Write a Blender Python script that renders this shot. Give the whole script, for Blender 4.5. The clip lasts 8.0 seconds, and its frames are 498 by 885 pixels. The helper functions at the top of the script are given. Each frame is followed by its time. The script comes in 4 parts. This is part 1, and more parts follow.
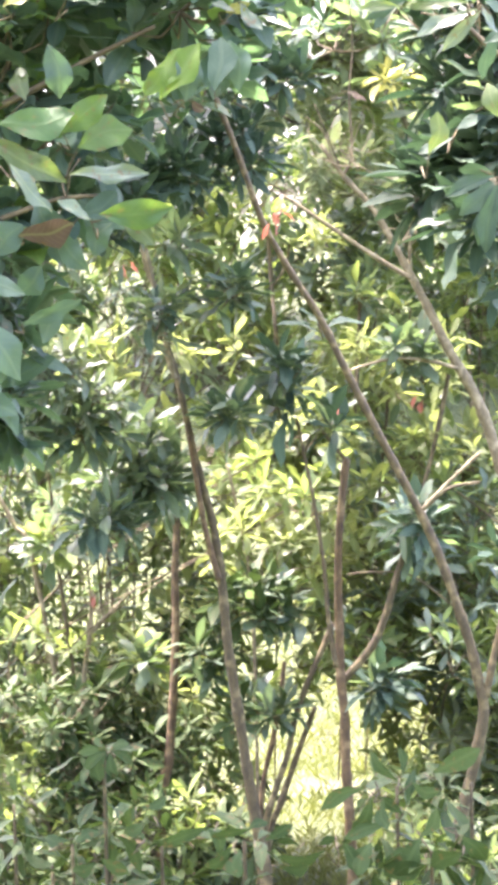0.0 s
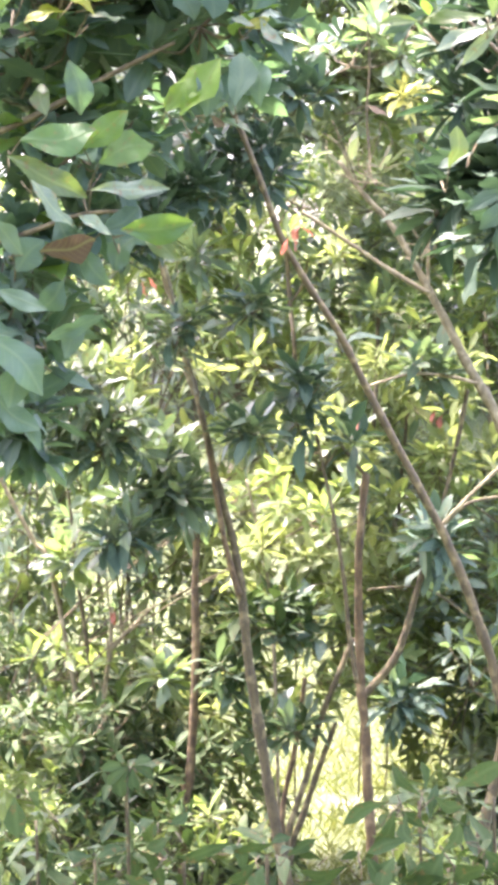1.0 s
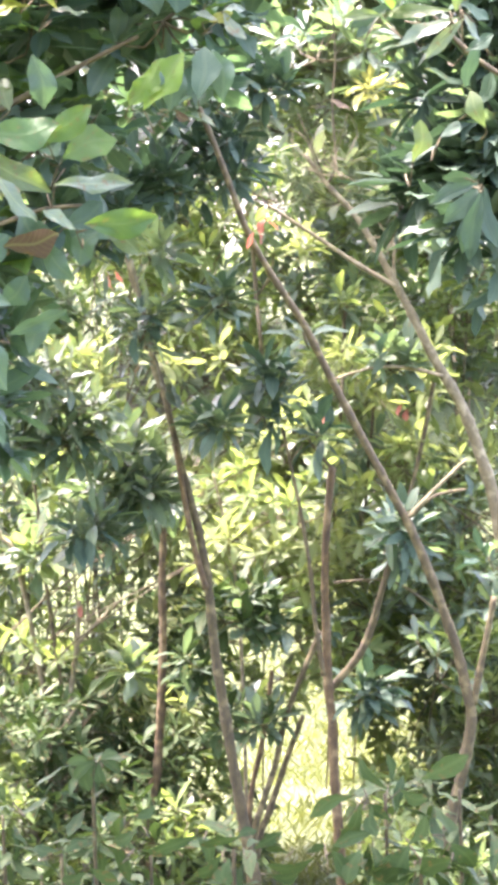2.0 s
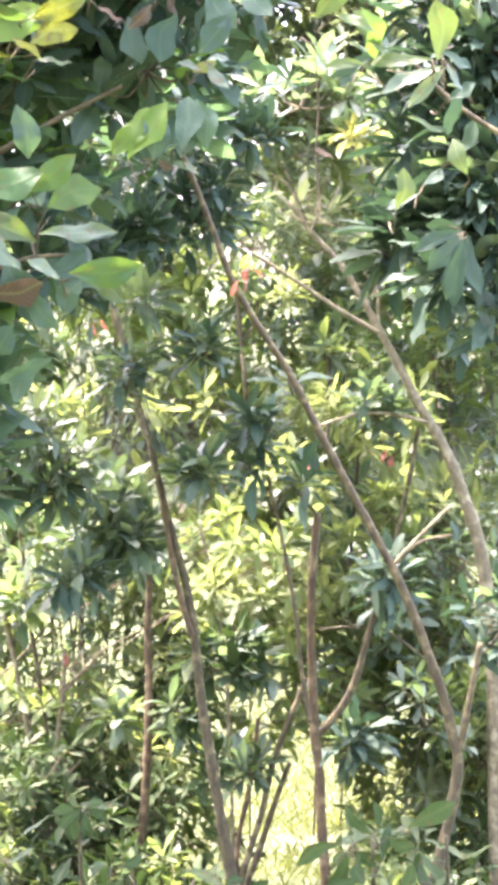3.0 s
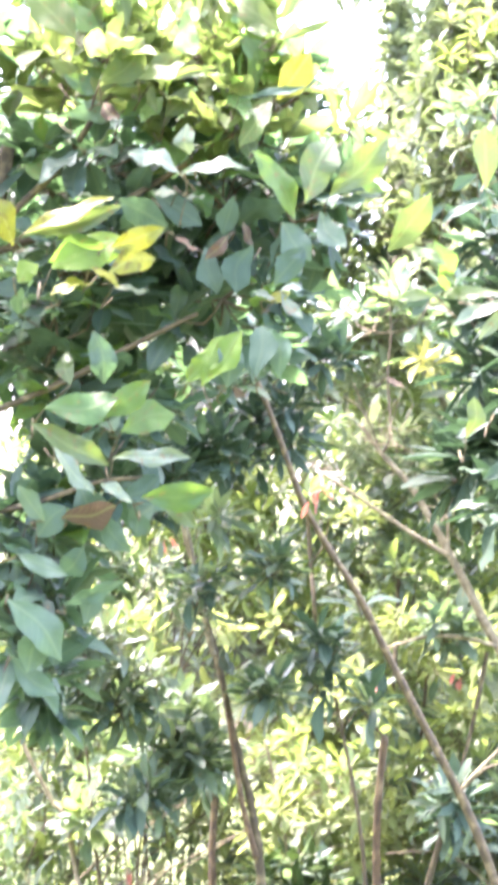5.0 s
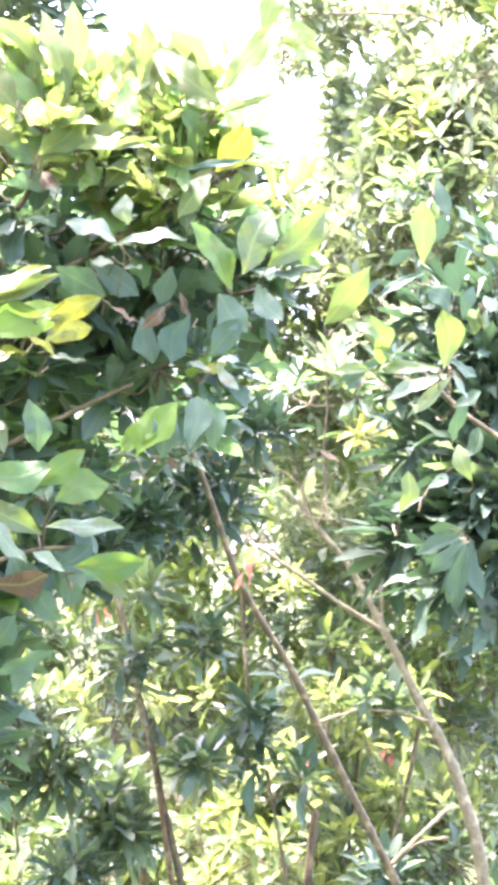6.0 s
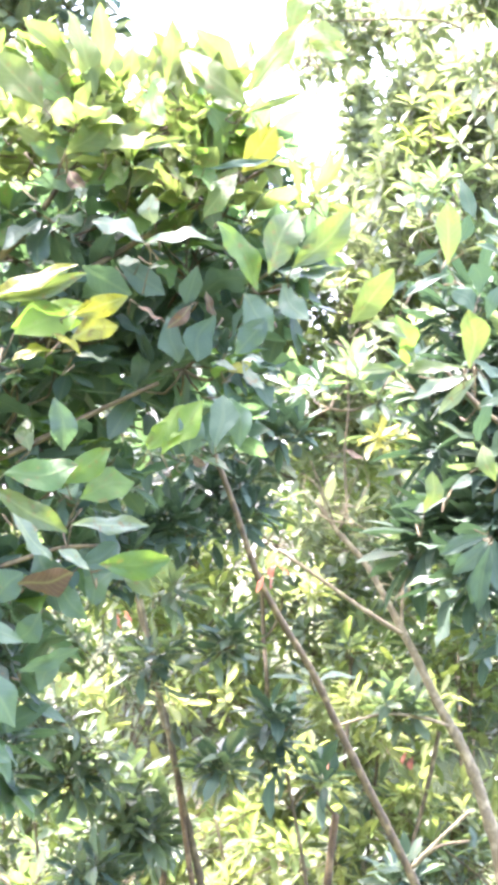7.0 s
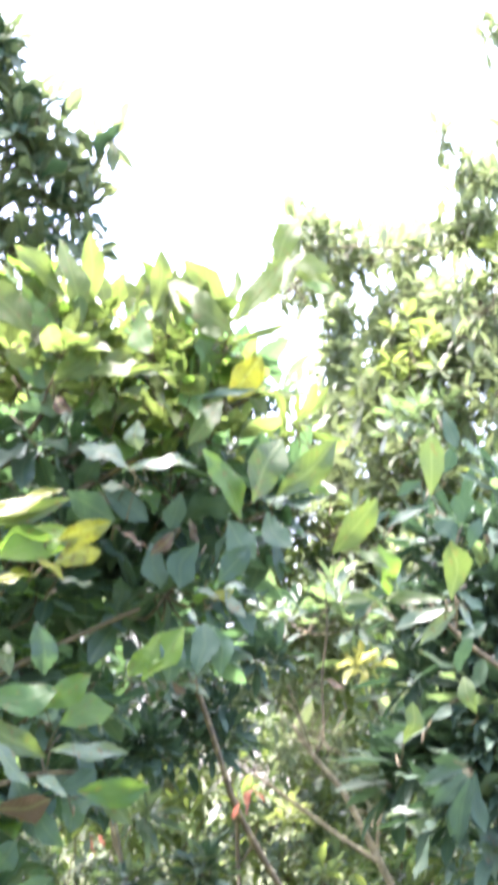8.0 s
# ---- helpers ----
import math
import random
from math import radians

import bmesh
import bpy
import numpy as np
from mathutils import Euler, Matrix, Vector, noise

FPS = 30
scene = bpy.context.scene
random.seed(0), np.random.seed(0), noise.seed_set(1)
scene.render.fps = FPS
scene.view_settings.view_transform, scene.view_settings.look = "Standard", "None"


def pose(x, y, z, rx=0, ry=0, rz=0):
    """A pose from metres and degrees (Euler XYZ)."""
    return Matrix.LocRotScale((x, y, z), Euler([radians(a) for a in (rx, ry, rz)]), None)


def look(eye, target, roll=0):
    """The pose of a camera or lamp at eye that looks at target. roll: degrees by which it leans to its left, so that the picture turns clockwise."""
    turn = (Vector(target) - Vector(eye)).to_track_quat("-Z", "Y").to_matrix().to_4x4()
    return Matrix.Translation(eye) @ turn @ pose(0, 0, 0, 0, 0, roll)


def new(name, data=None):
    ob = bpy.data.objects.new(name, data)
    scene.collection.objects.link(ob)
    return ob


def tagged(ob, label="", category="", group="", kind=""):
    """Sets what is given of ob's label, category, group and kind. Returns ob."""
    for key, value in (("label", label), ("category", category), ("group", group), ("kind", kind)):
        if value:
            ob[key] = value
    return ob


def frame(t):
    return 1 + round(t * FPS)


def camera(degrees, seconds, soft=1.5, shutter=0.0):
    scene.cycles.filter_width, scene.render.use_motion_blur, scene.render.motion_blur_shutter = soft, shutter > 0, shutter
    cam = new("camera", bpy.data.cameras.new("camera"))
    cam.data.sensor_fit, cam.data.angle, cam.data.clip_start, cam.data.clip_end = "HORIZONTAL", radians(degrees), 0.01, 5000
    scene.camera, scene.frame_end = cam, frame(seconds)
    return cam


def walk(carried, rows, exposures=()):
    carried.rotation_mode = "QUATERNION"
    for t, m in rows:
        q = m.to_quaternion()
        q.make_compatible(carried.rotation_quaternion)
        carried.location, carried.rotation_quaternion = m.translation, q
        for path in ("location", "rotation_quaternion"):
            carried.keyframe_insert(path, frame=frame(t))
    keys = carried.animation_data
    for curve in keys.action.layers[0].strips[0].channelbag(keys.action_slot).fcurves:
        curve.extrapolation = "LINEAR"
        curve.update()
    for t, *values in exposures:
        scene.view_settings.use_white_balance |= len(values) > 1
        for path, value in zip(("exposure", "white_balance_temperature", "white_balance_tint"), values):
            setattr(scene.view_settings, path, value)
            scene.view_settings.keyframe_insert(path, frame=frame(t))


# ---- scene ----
# A handheld look from a garden path, by a long lens, into a thicket of shrubs, tilting up to the sky.
LENS = 12.0
cam = camera(LENS, 8.0, soft=5.0, shutter=0.4)
# seconds, x, y, z, bearing to the right, tilt up, lean (degrees)
ROWS = [
    (0, 0.016, -0.003, 1.596, -0.059, -2.922, -0.122),
    (0.5, 0.000, -0.015, 1.594, -0.288, -2.731, 0.036),
    (1, 0.003, -0.010, 1.587, -0.435, -2.470, 0.152),
    (1.5, 0.010, -0.011, 1.583, -0.378, -2.691, 0.128),
    (1.7, 0.012, -0.011, 1.590, 0.016, -2.710, 0.192),
    (2.8, 0.015, -0.017, 1.594, 0.546, -1.923, 0.400),
    (3, 0.015, -0.018, 1.596, 0.656, -1.563, 0.523),
    (3.5, 0.018, -0.024, 1.598, -0.222, -0.930, 0.159),
    (4, 0.019, -0.029, 1.600, -0.078, -0.373, -0.232),
    (4.5, 0.023, -0.039, 1.613, -1.061, 1.162, -0.118),
    (5, 0.015, -0.055, 1.624, -1.031, 3.553, -0.484),
    (5.2, 0.014, -0.055, 1.631, -0.045, 4.394, -0.884),
    (6.3, 0.024, -0.049, 1.611, 0.507, 5.485, -1.219),
    (6.5, 0.017, -0.051, 1.602, 0.464, 5.623, -1.096),
    (7, 0.001, -0.058, 1.597, 0.091, 5.569, -1.493),
    (7.5, -0.006, -0.048, 1.613, 0.341, 7.127, -1.686),
    (8, -0.018, -0.072, 1.622, 0.539, 10.776, -2.404),
]
EXPOSURES = [(0, 4.23, 6250, 33), (3, 4.28, 6250, 33), (4, 4.26, 6200, 33), (4.5, 4.40, 6150, 33), (5, 4.74, 6050, 34), (6.5, 4.68, 6050, 33), (7.5, 4.55, 6050, 32), (8, 3.98, 5950, 28)]
walk(cam, [(t, pose(x, y, z, 90 + tilt, 0, -turn) @ pose(0, 0, 0, 0, 0, -lean)) for t, x, y, z, turn, tilt, lean in ROWS], EXPOSURES)

# ---- world and sun ----
SUN_UP, SUN_FROM = 70.0, -60.0      # elevation; bearing of the sun, right of straight ahead
world = bpy.data.worlds.new("sky")
scene.world = world
world.use_nodes = True
wn = world.node_tree
sky = wn.nodes.new("ShaderNodeTexSky")
sky.sky_type, sky.sun_disc = "NISHITA", False
sky.sun_elevation, sky.sun_rotation = radians(SUN_UP), radians(SUN_FROM)
sky.dust_density, sky.ozone_density = 7.0, 1.0
wn.links.new(sky.outputs[0], wn.nodes["Background"].inputs[0])
wn.nodes["Background"].inputs[1].default_value = 0.15
sun = new("sun", bpy.data.lights.new("sun", "SUN"))
sun.data.energy, sun.data.angle, sun.data.color = 2.0, radians(2.0), (1.0, 0.95, 0.88)
e, b = radians(SUN_UP), radians(SUN_FROM)
sun.matrix_world = look((40 * math.cos(e) * math.sin(b), 40 * math.cos(e) * math.cos(b), 40 * math.sin(e)), (0, 0, 0))

# ---- materials ----
def nodes_of(mat):
    mat.use_nodes = True
    nt = mat.node_tree
    nt.nodes.clear()
    return nt, nt.nodes.new, nt.links.new


def leaf_material(name, dark, light, glow, rough=0.36, through_part=0.3, vein=0.25, spot=(0.10, 0.06, 0.02), spots=0.62, gloss=0.45):
    """Leaf skin: two tones by leaf, mottling, midrib and side veins, blemishes; light shines through."""
    mat = bpy.data.materials.new(name)
    nt, node, link = nodes_of(mat)
    geo, info, uv = node("ShaderNodeNewGeometry"), node("ShaderNodeObjectInfo"), node("ShaderNodeUVMap")
    uv.uv_map = "leaf"
    tone = node("ShaderNodeMath")
    tone.operation = "ADD"
    link(geo.outputs["Random Per Island"], tone.inputs[0])
    link(info.outputs["Random"], tone.inputs[1])
    frac = node("ShaderNodeMath")
    frac.operation = "FRACT"
    link(tone.outputs[0], frac.inputs[0])
    co = node("ShaderNodeNewGeometry")
    mottle = node("ShaderNodeTexNoise")
    mottle.inputs["Scale"].default_value, mottle.inputs["Detail"].default_value = 38, 3
    link(co.outputs["Position"], mottle.inputs["Vector"])
    mix = node("ShaderNodeMix")
    mix.data_type = "RGBA"
    mix.inputs[6].default_value, mix.inputs[7].default_value = (*dark, 1), (*light, 1)
    blend = node("ShaderNodeMath")
    blend.operation = "MULTIPLY_ADD"
    blend.inputs[1].default_value, blend.inputs[2].default_value = 0.9, -0.45
    link(mottle.outputs["Fac"], blend.inputs[0])
    add = node("ShaderNodeMath")
    add.operation, add.use_clamp = "ADD", True
    link(frac.outputs[0], add.inputs[0])
    link(blend.outputs[0], add.inputs[1])
    link(add.outputs[0], mix.inputs[0])
    # midrib and side veins
    sep = node("ShaderNodeSeparateXYZ")
    link(uv.outputs[0], sep.inputs[0])
    off = node("ShaderNodeMath")
    off.operation, off.inputs[1].default_value = "SUBTRACT", 0.5
    link(sep.outputs[0], off.inputs[0])
    side = node("ShaderNodeMath")
    side.operation = "ABSOLUTE"
    link(off.outputs[0], side.inputs[0])
    rib = node("ShaderNodeMapRange")
    rib.inputs[1].default_value, rib.inputs[2].default_value, rib.inputs[3].default_value, rib.inputs[4].default_value = 0.015, 0.06, 1.0, 0.0
    link(side.outputs[0], rib.inputs[0])
    slant = node("ShaderNodeMath")
    slant.operation, slant.inputs[1].default_value = "MULTIPLY_ADD", -0.55
    link(side.outputs[0], slant.inputs[0])
    link(sep.outputs[1], slant.inputs[2])
    wave = node("ShaderNodeMath")
    wave.operation, wave.inputs[1].default_value = "PINGPONG", 0.055
    link(slant.outputs[0], wave.inputs[0])
    lines = node("ShaderNodeMapRange")
    lines.inputs[1].default_value, lines.inputs[2].default_value, lines.inputs[3].default_value, lines.inputs[4].default_value = 0.0, 0.014, 0.5, 0.0
    link(wave.outputs[0], lines.inputs[0])
    veins = node("ShaderNodeMath")
    veins.operation = "MAXIMUM"
    link(rib.outputs[0], veins.inputs[0])
    link(lines.outputs[0], veins.inputs[1])
    amount = node("ShaderNodeMath")
    amount.operation, amount.inputs[1].default_value = "MULTIPLY", vein
    link(veins.outputs[0], amount.inputs[0])
    ribbed = node("ShaderNodeMix")
    ribbed.data_type = "RGBA"
    ribbed.inputs[7].default_value = (0.27, 0.32, 0.12, 1)
    link(amount.outputs[0], ribbed.inputs[0])
    link(mix.outputs[2], ribbed.inputs[6])
    # brown blemishes
    spotty = node("ShaderNodeTexNoise")
    spotty.inputs["Scale"].default_value, spotty.inputs["Detail"].default_value = 70, 2
    link(co.outputs["Position"], spotty.inputs["Vector"])
    cut = node("ShaderNodeMapRange")
    cut.inputs[1].default_value, cut.inputs[2].default_value, cut.inputs[4].default_value = spots, spots + 0.06, 0.8
    link(spotty.outputs["Fac"], cut.inputs[0])
    worn = node("ShaderNodeMix")
    worn.data_type = "RGBA"
    worn.inputs[7].default_value = (*spot, 1)
    link(cut.outputs[0], worn.inputs[0])
    link(ribbed.outputs[2], worn.inputs[6])
    skin = node("ShaderNodeBsdfPrincipled")
    link(worn.outputs[2], skin.inputs["Base Color"])
    rr = node("ShaderNodeMapRange")
    rr.inputs[3].default_value, rr.inputs[4].default_value = rough - 0.1, rough + 0.18
    link(mottle.outputs["Fac"], rr.inputs[0])
    link(rr.outputs[0], skin.inputs["Roughness"])
    skin.inputs["Specular IOR Level"].default_value = gloss
    bump = node("ShaderNodeBump")
    bump.inputs["Strength"].default_value, bump.inputs["Distance"].default_value = 0.35, 0.002
    link(veins.outputs[0], bump.inputs["Height"])
    link(bump.outputs[0], skin.inputs["Normal"])
    glowing = node("ShaderNodeMix")
    glowing.data_type, glowing.blend_type = "RGBA", "MIX"
    glowing.inputs[0].default_value = 0.75
    glowing.inputs[7].default_value = (*glow, 1)
    link(worn.outputs[2], glowing.inputs[6])
    trans = node("ShaderNodeBsdfTranslucent")
    link(glowing.outputs[2], trans.inputs["Color"])
    both = node("ShaderNodeMixShader")
    both.inputs[0].default_value = through_part
    link(skin.outputs[0], both.inputs[1])
    link(trans.outputs[0], both.inputs[2])
    out = node("ShaderNodeOutputMaterial")
    link(both.outputs[0], out.inputs["Surface"])
    return mat


def bark_material(name, low, high, lichen=(0.34, 0.30, 0.25)):
    mat = bpy.data.materials.new(name)
    nt, node, link = nodes_of(mat)
    geo = node("ShaderNodeNewGeometry")
    grain = node("ShaderNodeTexNoise")
    grain.inputs["Scale"].default_value, grain.inputs["Detail"].default_value, grain.inputs["Roughness"].default_value = 55, 6, 0.65
    patch = node("ShaderNodeTexNoise")
    patch.inputs["Scale"].default_value, patch.inputs["Detail"].default_value = 26, 4
    stretch = node("ShaderNodeMapping")
    stretch.inputs["Scale"].default_value = (1, 1, 0.45)
    link(geo.outputs["Position"], stretch.inputs["Vector"])
    link(stretch.outputs[0], grain.inputs["Vector"])
    link(geo.outputs["Position"], patch.inputs["Vector"])
    ramp = node("ShaderNodeMix")
    ramp.data_type = "RGBA"
    ramp.inputs[6].default_value, ramp.inputs[7].default_value = (*low, 1), (*high, 1)
    span = node("ShaderNodeMapRange")
    span.inputs[1].default_value, span.inputs[2].default_value = 0.3, 0.7
    link(grain.outputs["Fac"], span.inputs[0])
    link(span.outputs[0], ramp.inputs[0])
    cut = node("ShaderNodeMapRange")
    cut.inputs[1].default_value, cut.inputs[2].default_value, cut.inputs[4].default_value = 0.5, 0.66, 0.75
    link(patch.outputs["Fac"], cut.inputs[0])
    spot = node("ShaderNodeMix")
    spot.data_type = "RGBA"
    spot.inputs[7].default_value = (*lichen, 1)
    link(cut.outputs[0], spot.inputs[0])
    link(ramp.outputs[2], spot.inputs[6])
    skin = node("ShaderNodeBsdfPrincipled")
    link(spot.outputs[2], skin.inputs["Base Color"])
    skin.inputs["Roughness"].default_value = 0.82
    bump = node("ShaderNodeBump")
    bump.inputs["Strength"].default_value, bump.inputs["Distance"].default_value = 0.6, 0.004
    link(grain.outputs["Fac"], bump.inputs["Height"])
    link(bump.outputs[0], skin.inputs["Normal"])
    out = node("ShaderNodeOutputMaterial")
    link(skin.outputs[0], out.inputs["Surface"])
    return mat


def ground_material():
    mat = bpy.data.materials.new("grassy_ground")
    nt, node, link = nodes_of(mat)
    geo = node("ShaderNodeNewGeometry")
    fine = node("ShaderNodeTexNoise")
    fine.inputs["Scale"].default_value, fine.inputs["Detail"].default_value = 40, 5
    broad = node("ShaderNodeTexNoise")
    broad.inputs["Scale"].default_value, broad.inputs["Detail"].default_value = 1.3, 4
    for n in (fine, broad):
        link(geo.outputs["Position"], n.inputs["Vector"])
    mix = node("ShaderNodeMix")
    mix.data_type = "RGBA"
    mix.inputs[6].default_value, mix.inputs[7].default_value = (0.032, 0.050, 0.012, 1), (0.066, 0.082, 0.019, 1)
    link(fine.outputs["Fac"], mix.inputs[0])
    cut = node("ShaderNodeMapRange")
    cut.inputs[1].default_value, cut.inputs[2].default_value = 0.6, 0.72
    link(broad.outputs["Fac"], cut.inputs[0])
    soil = node("ShaderNodeMix")
    soil.data_type = "RGBA"
    soil.inputs[7].default_value = (0.072, 0.060, 0.030, 1)
    link(cut.outputs[0], soil.inputs[0])
    link(mix.outputs[2], soil.inputs[6])
    skin = node("ShaderNodeBsdfPrincipled")
    skin.inputs["Roughness"].default_value = 0.9
    link(soil.outputs[2], skin.inputs["Base Color"])
    bump = node("ShaderNodeBump")
    bump.inputs["Distance"].default_value = 0.03
    link(fine.outputs["Fac"], bump.inputs["Height"])
    link(bump.outputs[0], skin.inputs["Normal"])
    out = node("ShaderNodeOutputMaterial")
    link(skin.outputs[0], out.inputs["Surface"])
    return mat


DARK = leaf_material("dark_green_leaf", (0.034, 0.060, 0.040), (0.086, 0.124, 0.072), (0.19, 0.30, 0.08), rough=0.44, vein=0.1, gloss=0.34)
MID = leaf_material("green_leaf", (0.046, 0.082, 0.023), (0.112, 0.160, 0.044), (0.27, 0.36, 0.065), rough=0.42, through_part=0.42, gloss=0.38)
# Sunlit tone: the brightness of sun is put into the leaf colour.
LIT = leaf_material("sunlit_yellow_green_leaf", (0.068, 0.102, 0.030), (0.138, 0.172, 0.056), (0.28, 0.34, 0.080), rough=0.42, through_part=0.5, gloss=0.35)
# Shade inside the near shrub is put into this darker leaf colour.
DEEP = leaf_material("shaded_broad_leaf", (0.026, 0.053, 0.036), (0.060, 0.097, 0.060), (0.13, 0.26, 0.075), rough=0.48, through_part=0.32, gloss=0.3, vein=0.12, spots=0.74)
# Dark slate tone; shaded clumps have their shade put into it.
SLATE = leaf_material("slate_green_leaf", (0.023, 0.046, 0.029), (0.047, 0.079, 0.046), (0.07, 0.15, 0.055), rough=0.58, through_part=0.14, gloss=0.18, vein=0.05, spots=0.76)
# Olive darkened so that shade on seedlings and low growth is in the colour.
OLIVE = leaf_material("shaded_olive_leaf", (0.016, 0.034, 0.010), (0.036, 0.061, 0.017), (0.065, 0.12, 0.020), rough=0.55, through_part=0.14, vein=0.06, gloss=0.15)
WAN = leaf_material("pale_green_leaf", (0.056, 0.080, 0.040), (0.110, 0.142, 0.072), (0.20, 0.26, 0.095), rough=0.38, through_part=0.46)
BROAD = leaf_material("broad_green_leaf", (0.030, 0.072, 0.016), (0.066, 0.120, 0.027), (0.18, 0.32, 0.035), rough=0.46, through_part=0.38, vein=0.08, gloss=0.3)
# Sunlight on upper leaves is put into the colour of YOUNG and BUD.
YOUNG = leaf_material("sunlit_young_leaf", (0.038, 0.066, 0.015), (0.068, 0.104, 0.026), (0.108, 0.165, 0.028), rough=0.46, through_part=0.38, vein=0.2)
BUD = leaf_material("sunlit_new_leaf", (0.050, 0.080, 0.020), (0.082, 0.114, 0.032), (0.155, 0.215, 0.044), rough=0.5, through_part=0.54, vein=0.2, gloss=0.25)
# Holds the shade of low clumps in its colour; also a dead leaf's tone.
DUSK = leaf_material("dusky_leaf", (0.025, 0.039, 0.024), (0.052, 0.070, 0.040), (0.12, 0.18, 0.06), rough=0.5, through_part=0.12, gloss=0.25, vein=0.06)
# Glossy leaf with the sky's sheen put into a paler base colour.
SHEEN = leaf_material("pale_sheen_leaf", (0.050, 0.080, 0.044), (0.100, 0.135, 0.076), (0.20, 0.28, 0.09), rough=0.42, through_part=0.22, gloss=0.45)
YELLOW = leaf_material("backlit_yellow_leaf", (0.20, 0.21, 0.050), (0.30, 0.29, 0.080), (0.50, 0.50, 0.11), through_part=0.5, spots=0.66)
SPOTTED = leaf_material("spotted_yellow_leaf", (0.080, 0.100, 0.010), (0.150, 0.155, 0.016), (0.28, 0.31, 0.022), through_part=0.4, spots=0.57, spot=(0.06, 0.04, 0.012), gloss=0.2)
RED = leaf_material("red_leaf", (0.17, 0.040, 0.022), (0.25, 0.085, 0.045), (0.30, 0.10, 0.05), through_part=0.35, gloss=0.25)
# Backlight put into the colour: a brighter, more translucent version of BROAD.
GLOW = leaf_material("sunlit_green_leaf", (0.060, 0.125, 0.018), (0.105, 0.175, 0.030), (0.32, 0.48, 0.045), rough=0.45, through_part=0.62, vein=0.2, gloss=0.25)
DRY = leaf_material("withered_leaf", (0.030, 0.022, 0.014), (0.072, 0.050, 0.032), (0.07, 0.048, 0.03), rough=0.75, through_part=0.15, gloss=0.15)
BARK = bark_material("brown_bark", (0.016, 0.0122, 0.0030), (0.068, 0.052, 0.0145), (0.150, 0.122, 0.050))
RUDDY = bark_material("reddish_bark", (0.022, 0.0130, 0.0034), (0.092, 0.057, 0.0165), (0.165, 0.118, 0.050))
PALE = bark_material("pale_bark", (0.056, 0.047, 0.021), (0.156, 0.130, 0.062), (0.26, 0.225, 0.125))
STRAW = leaf_material("dry_grass", (0.064, 0.088, 0.018), (0.118, 0.134, 0.031), (0.18, 0.21, 0.040), rough=0.6, gloss=0.2)
GROUND = ground_material()

# ---- builders ----
RNG = np.random.default_rng(7)


def leaf_shape(kind):
    """Half outlines of a leaf along its length: (place, half width)."""
    if kind == "lance":
        return [(0, 0.012), (0.12, 0.03), (0.32, 0.085), (0.58, 0.125), (0.80, 0.095), (1, 0.004)]
    if kind == "broad":
        return [(0, 0.010), (0.07, 0.045), (0.17, 0.110), (0.30, 0.172), (0.44, 0.210), (0.57, 0.215), (0.69, 0.190), (0.80, 0.140), (0.89, 0.082), (0.95, 0.040), (1, 0.004)]
    return [(0, 0.010), (0.10, 0.045), (0.24, 0.105), (0.42, 0.165), (0.60, 0.185), (0.76, 0.155), (0.90, 0.075), (1, 0.006)]


def template(kind):
    rows_of = leaf_shape(kind)
    across = (-1, 0, 1) if kind == "lance" else (-1, -0.5, 0, 0.5, 1)
    k = len(across)
    verts, uvs = [], []
    for v, w in rows_of:
        for s in across:
            verts.append((s * w, v, 0.0))
            uvs.append((0.5 + 0.5 * s * w / 0.24, v))
    quads = []
    for i in range(len(rows_of) - 1):
        for j in range(k - 1):
            a = i * k + j
            quads.append((a, a + 1, a + k + 1, a + k))
    return np.array(verts), np.array(uvs), np.array(quads)


def mesh_of(name, verts, quads, mat, uvs=None, smooth=True):
    me = bpy.data.meshes.new(name)
    me.vertices.add(len(verts))
    me.vertices.foreach_set("co", np.ascontiguousarray(verts, dtype=np.float32).ravel())
    me.loops.add(quads.size)
    me.loops.foreach_set("vertex_index", np.ascontiguousarray(quads, dtype=np.int32).ravel())
    me.polygons.add(len(quads))
    me.polygons.foreach_set("loop_start", np.arange(0, quads.size, 4, dtype=np.int32))
    me.polygons.foreach_set("use_smooth", np.full(len(quads), smooth))
    me.update(calc_edges=True)
    if uvs is not None:
        layer = me.uv_layers.new(name="leaf")
        layer.data.foreach_set("uv", np.ascontiguousarray(uvs[quads.ravel()], dtype=np.float32).ravel())
    for m in (mat if isinstance(mat, (list, tuple)) else [mat]):
        me.materials.append(m)
    me.validate()
    return me


def bent(verts, bend, fold, twist=0.0, wavy=0.0, sway=0.0, seed=0):
    """A leaf blade folded along its rib, bowed along its length, swung aside, with an uneven rippled edge."""
    out = verts.copy()
    v, u = verts[:, 1], verts[:, 0]
    edge = np.array([noise.noise(Vector((a * 5.0, math.copysign(3.0, c), seed * 7.3))) for a, c in zip(v, u)])
    out[:, 0] = u * (1 + 0.20 * edge) + sway * np.sin(v * 3.14) ** 2 + sway * 0.6 * v
    out[:, 2] = fold * np.abs(u) - 0.9 * fold * u ** 2 / 0.24 - bend * v ** 2 + twist * u * v + wavy * np.sin(v * 11.0 + seed) * np.abs(u) * 1.6
    out[:, 1] = v * (1 - 0.25 * abs(bend) * v)
    return out


def part(name, me, parent, label="", m=None):
    ob = new(name, me)
    ob.parent = parent
    if m is not None:
        ob.matrix_basis = m
    return tagged(ob, label) if label else ob


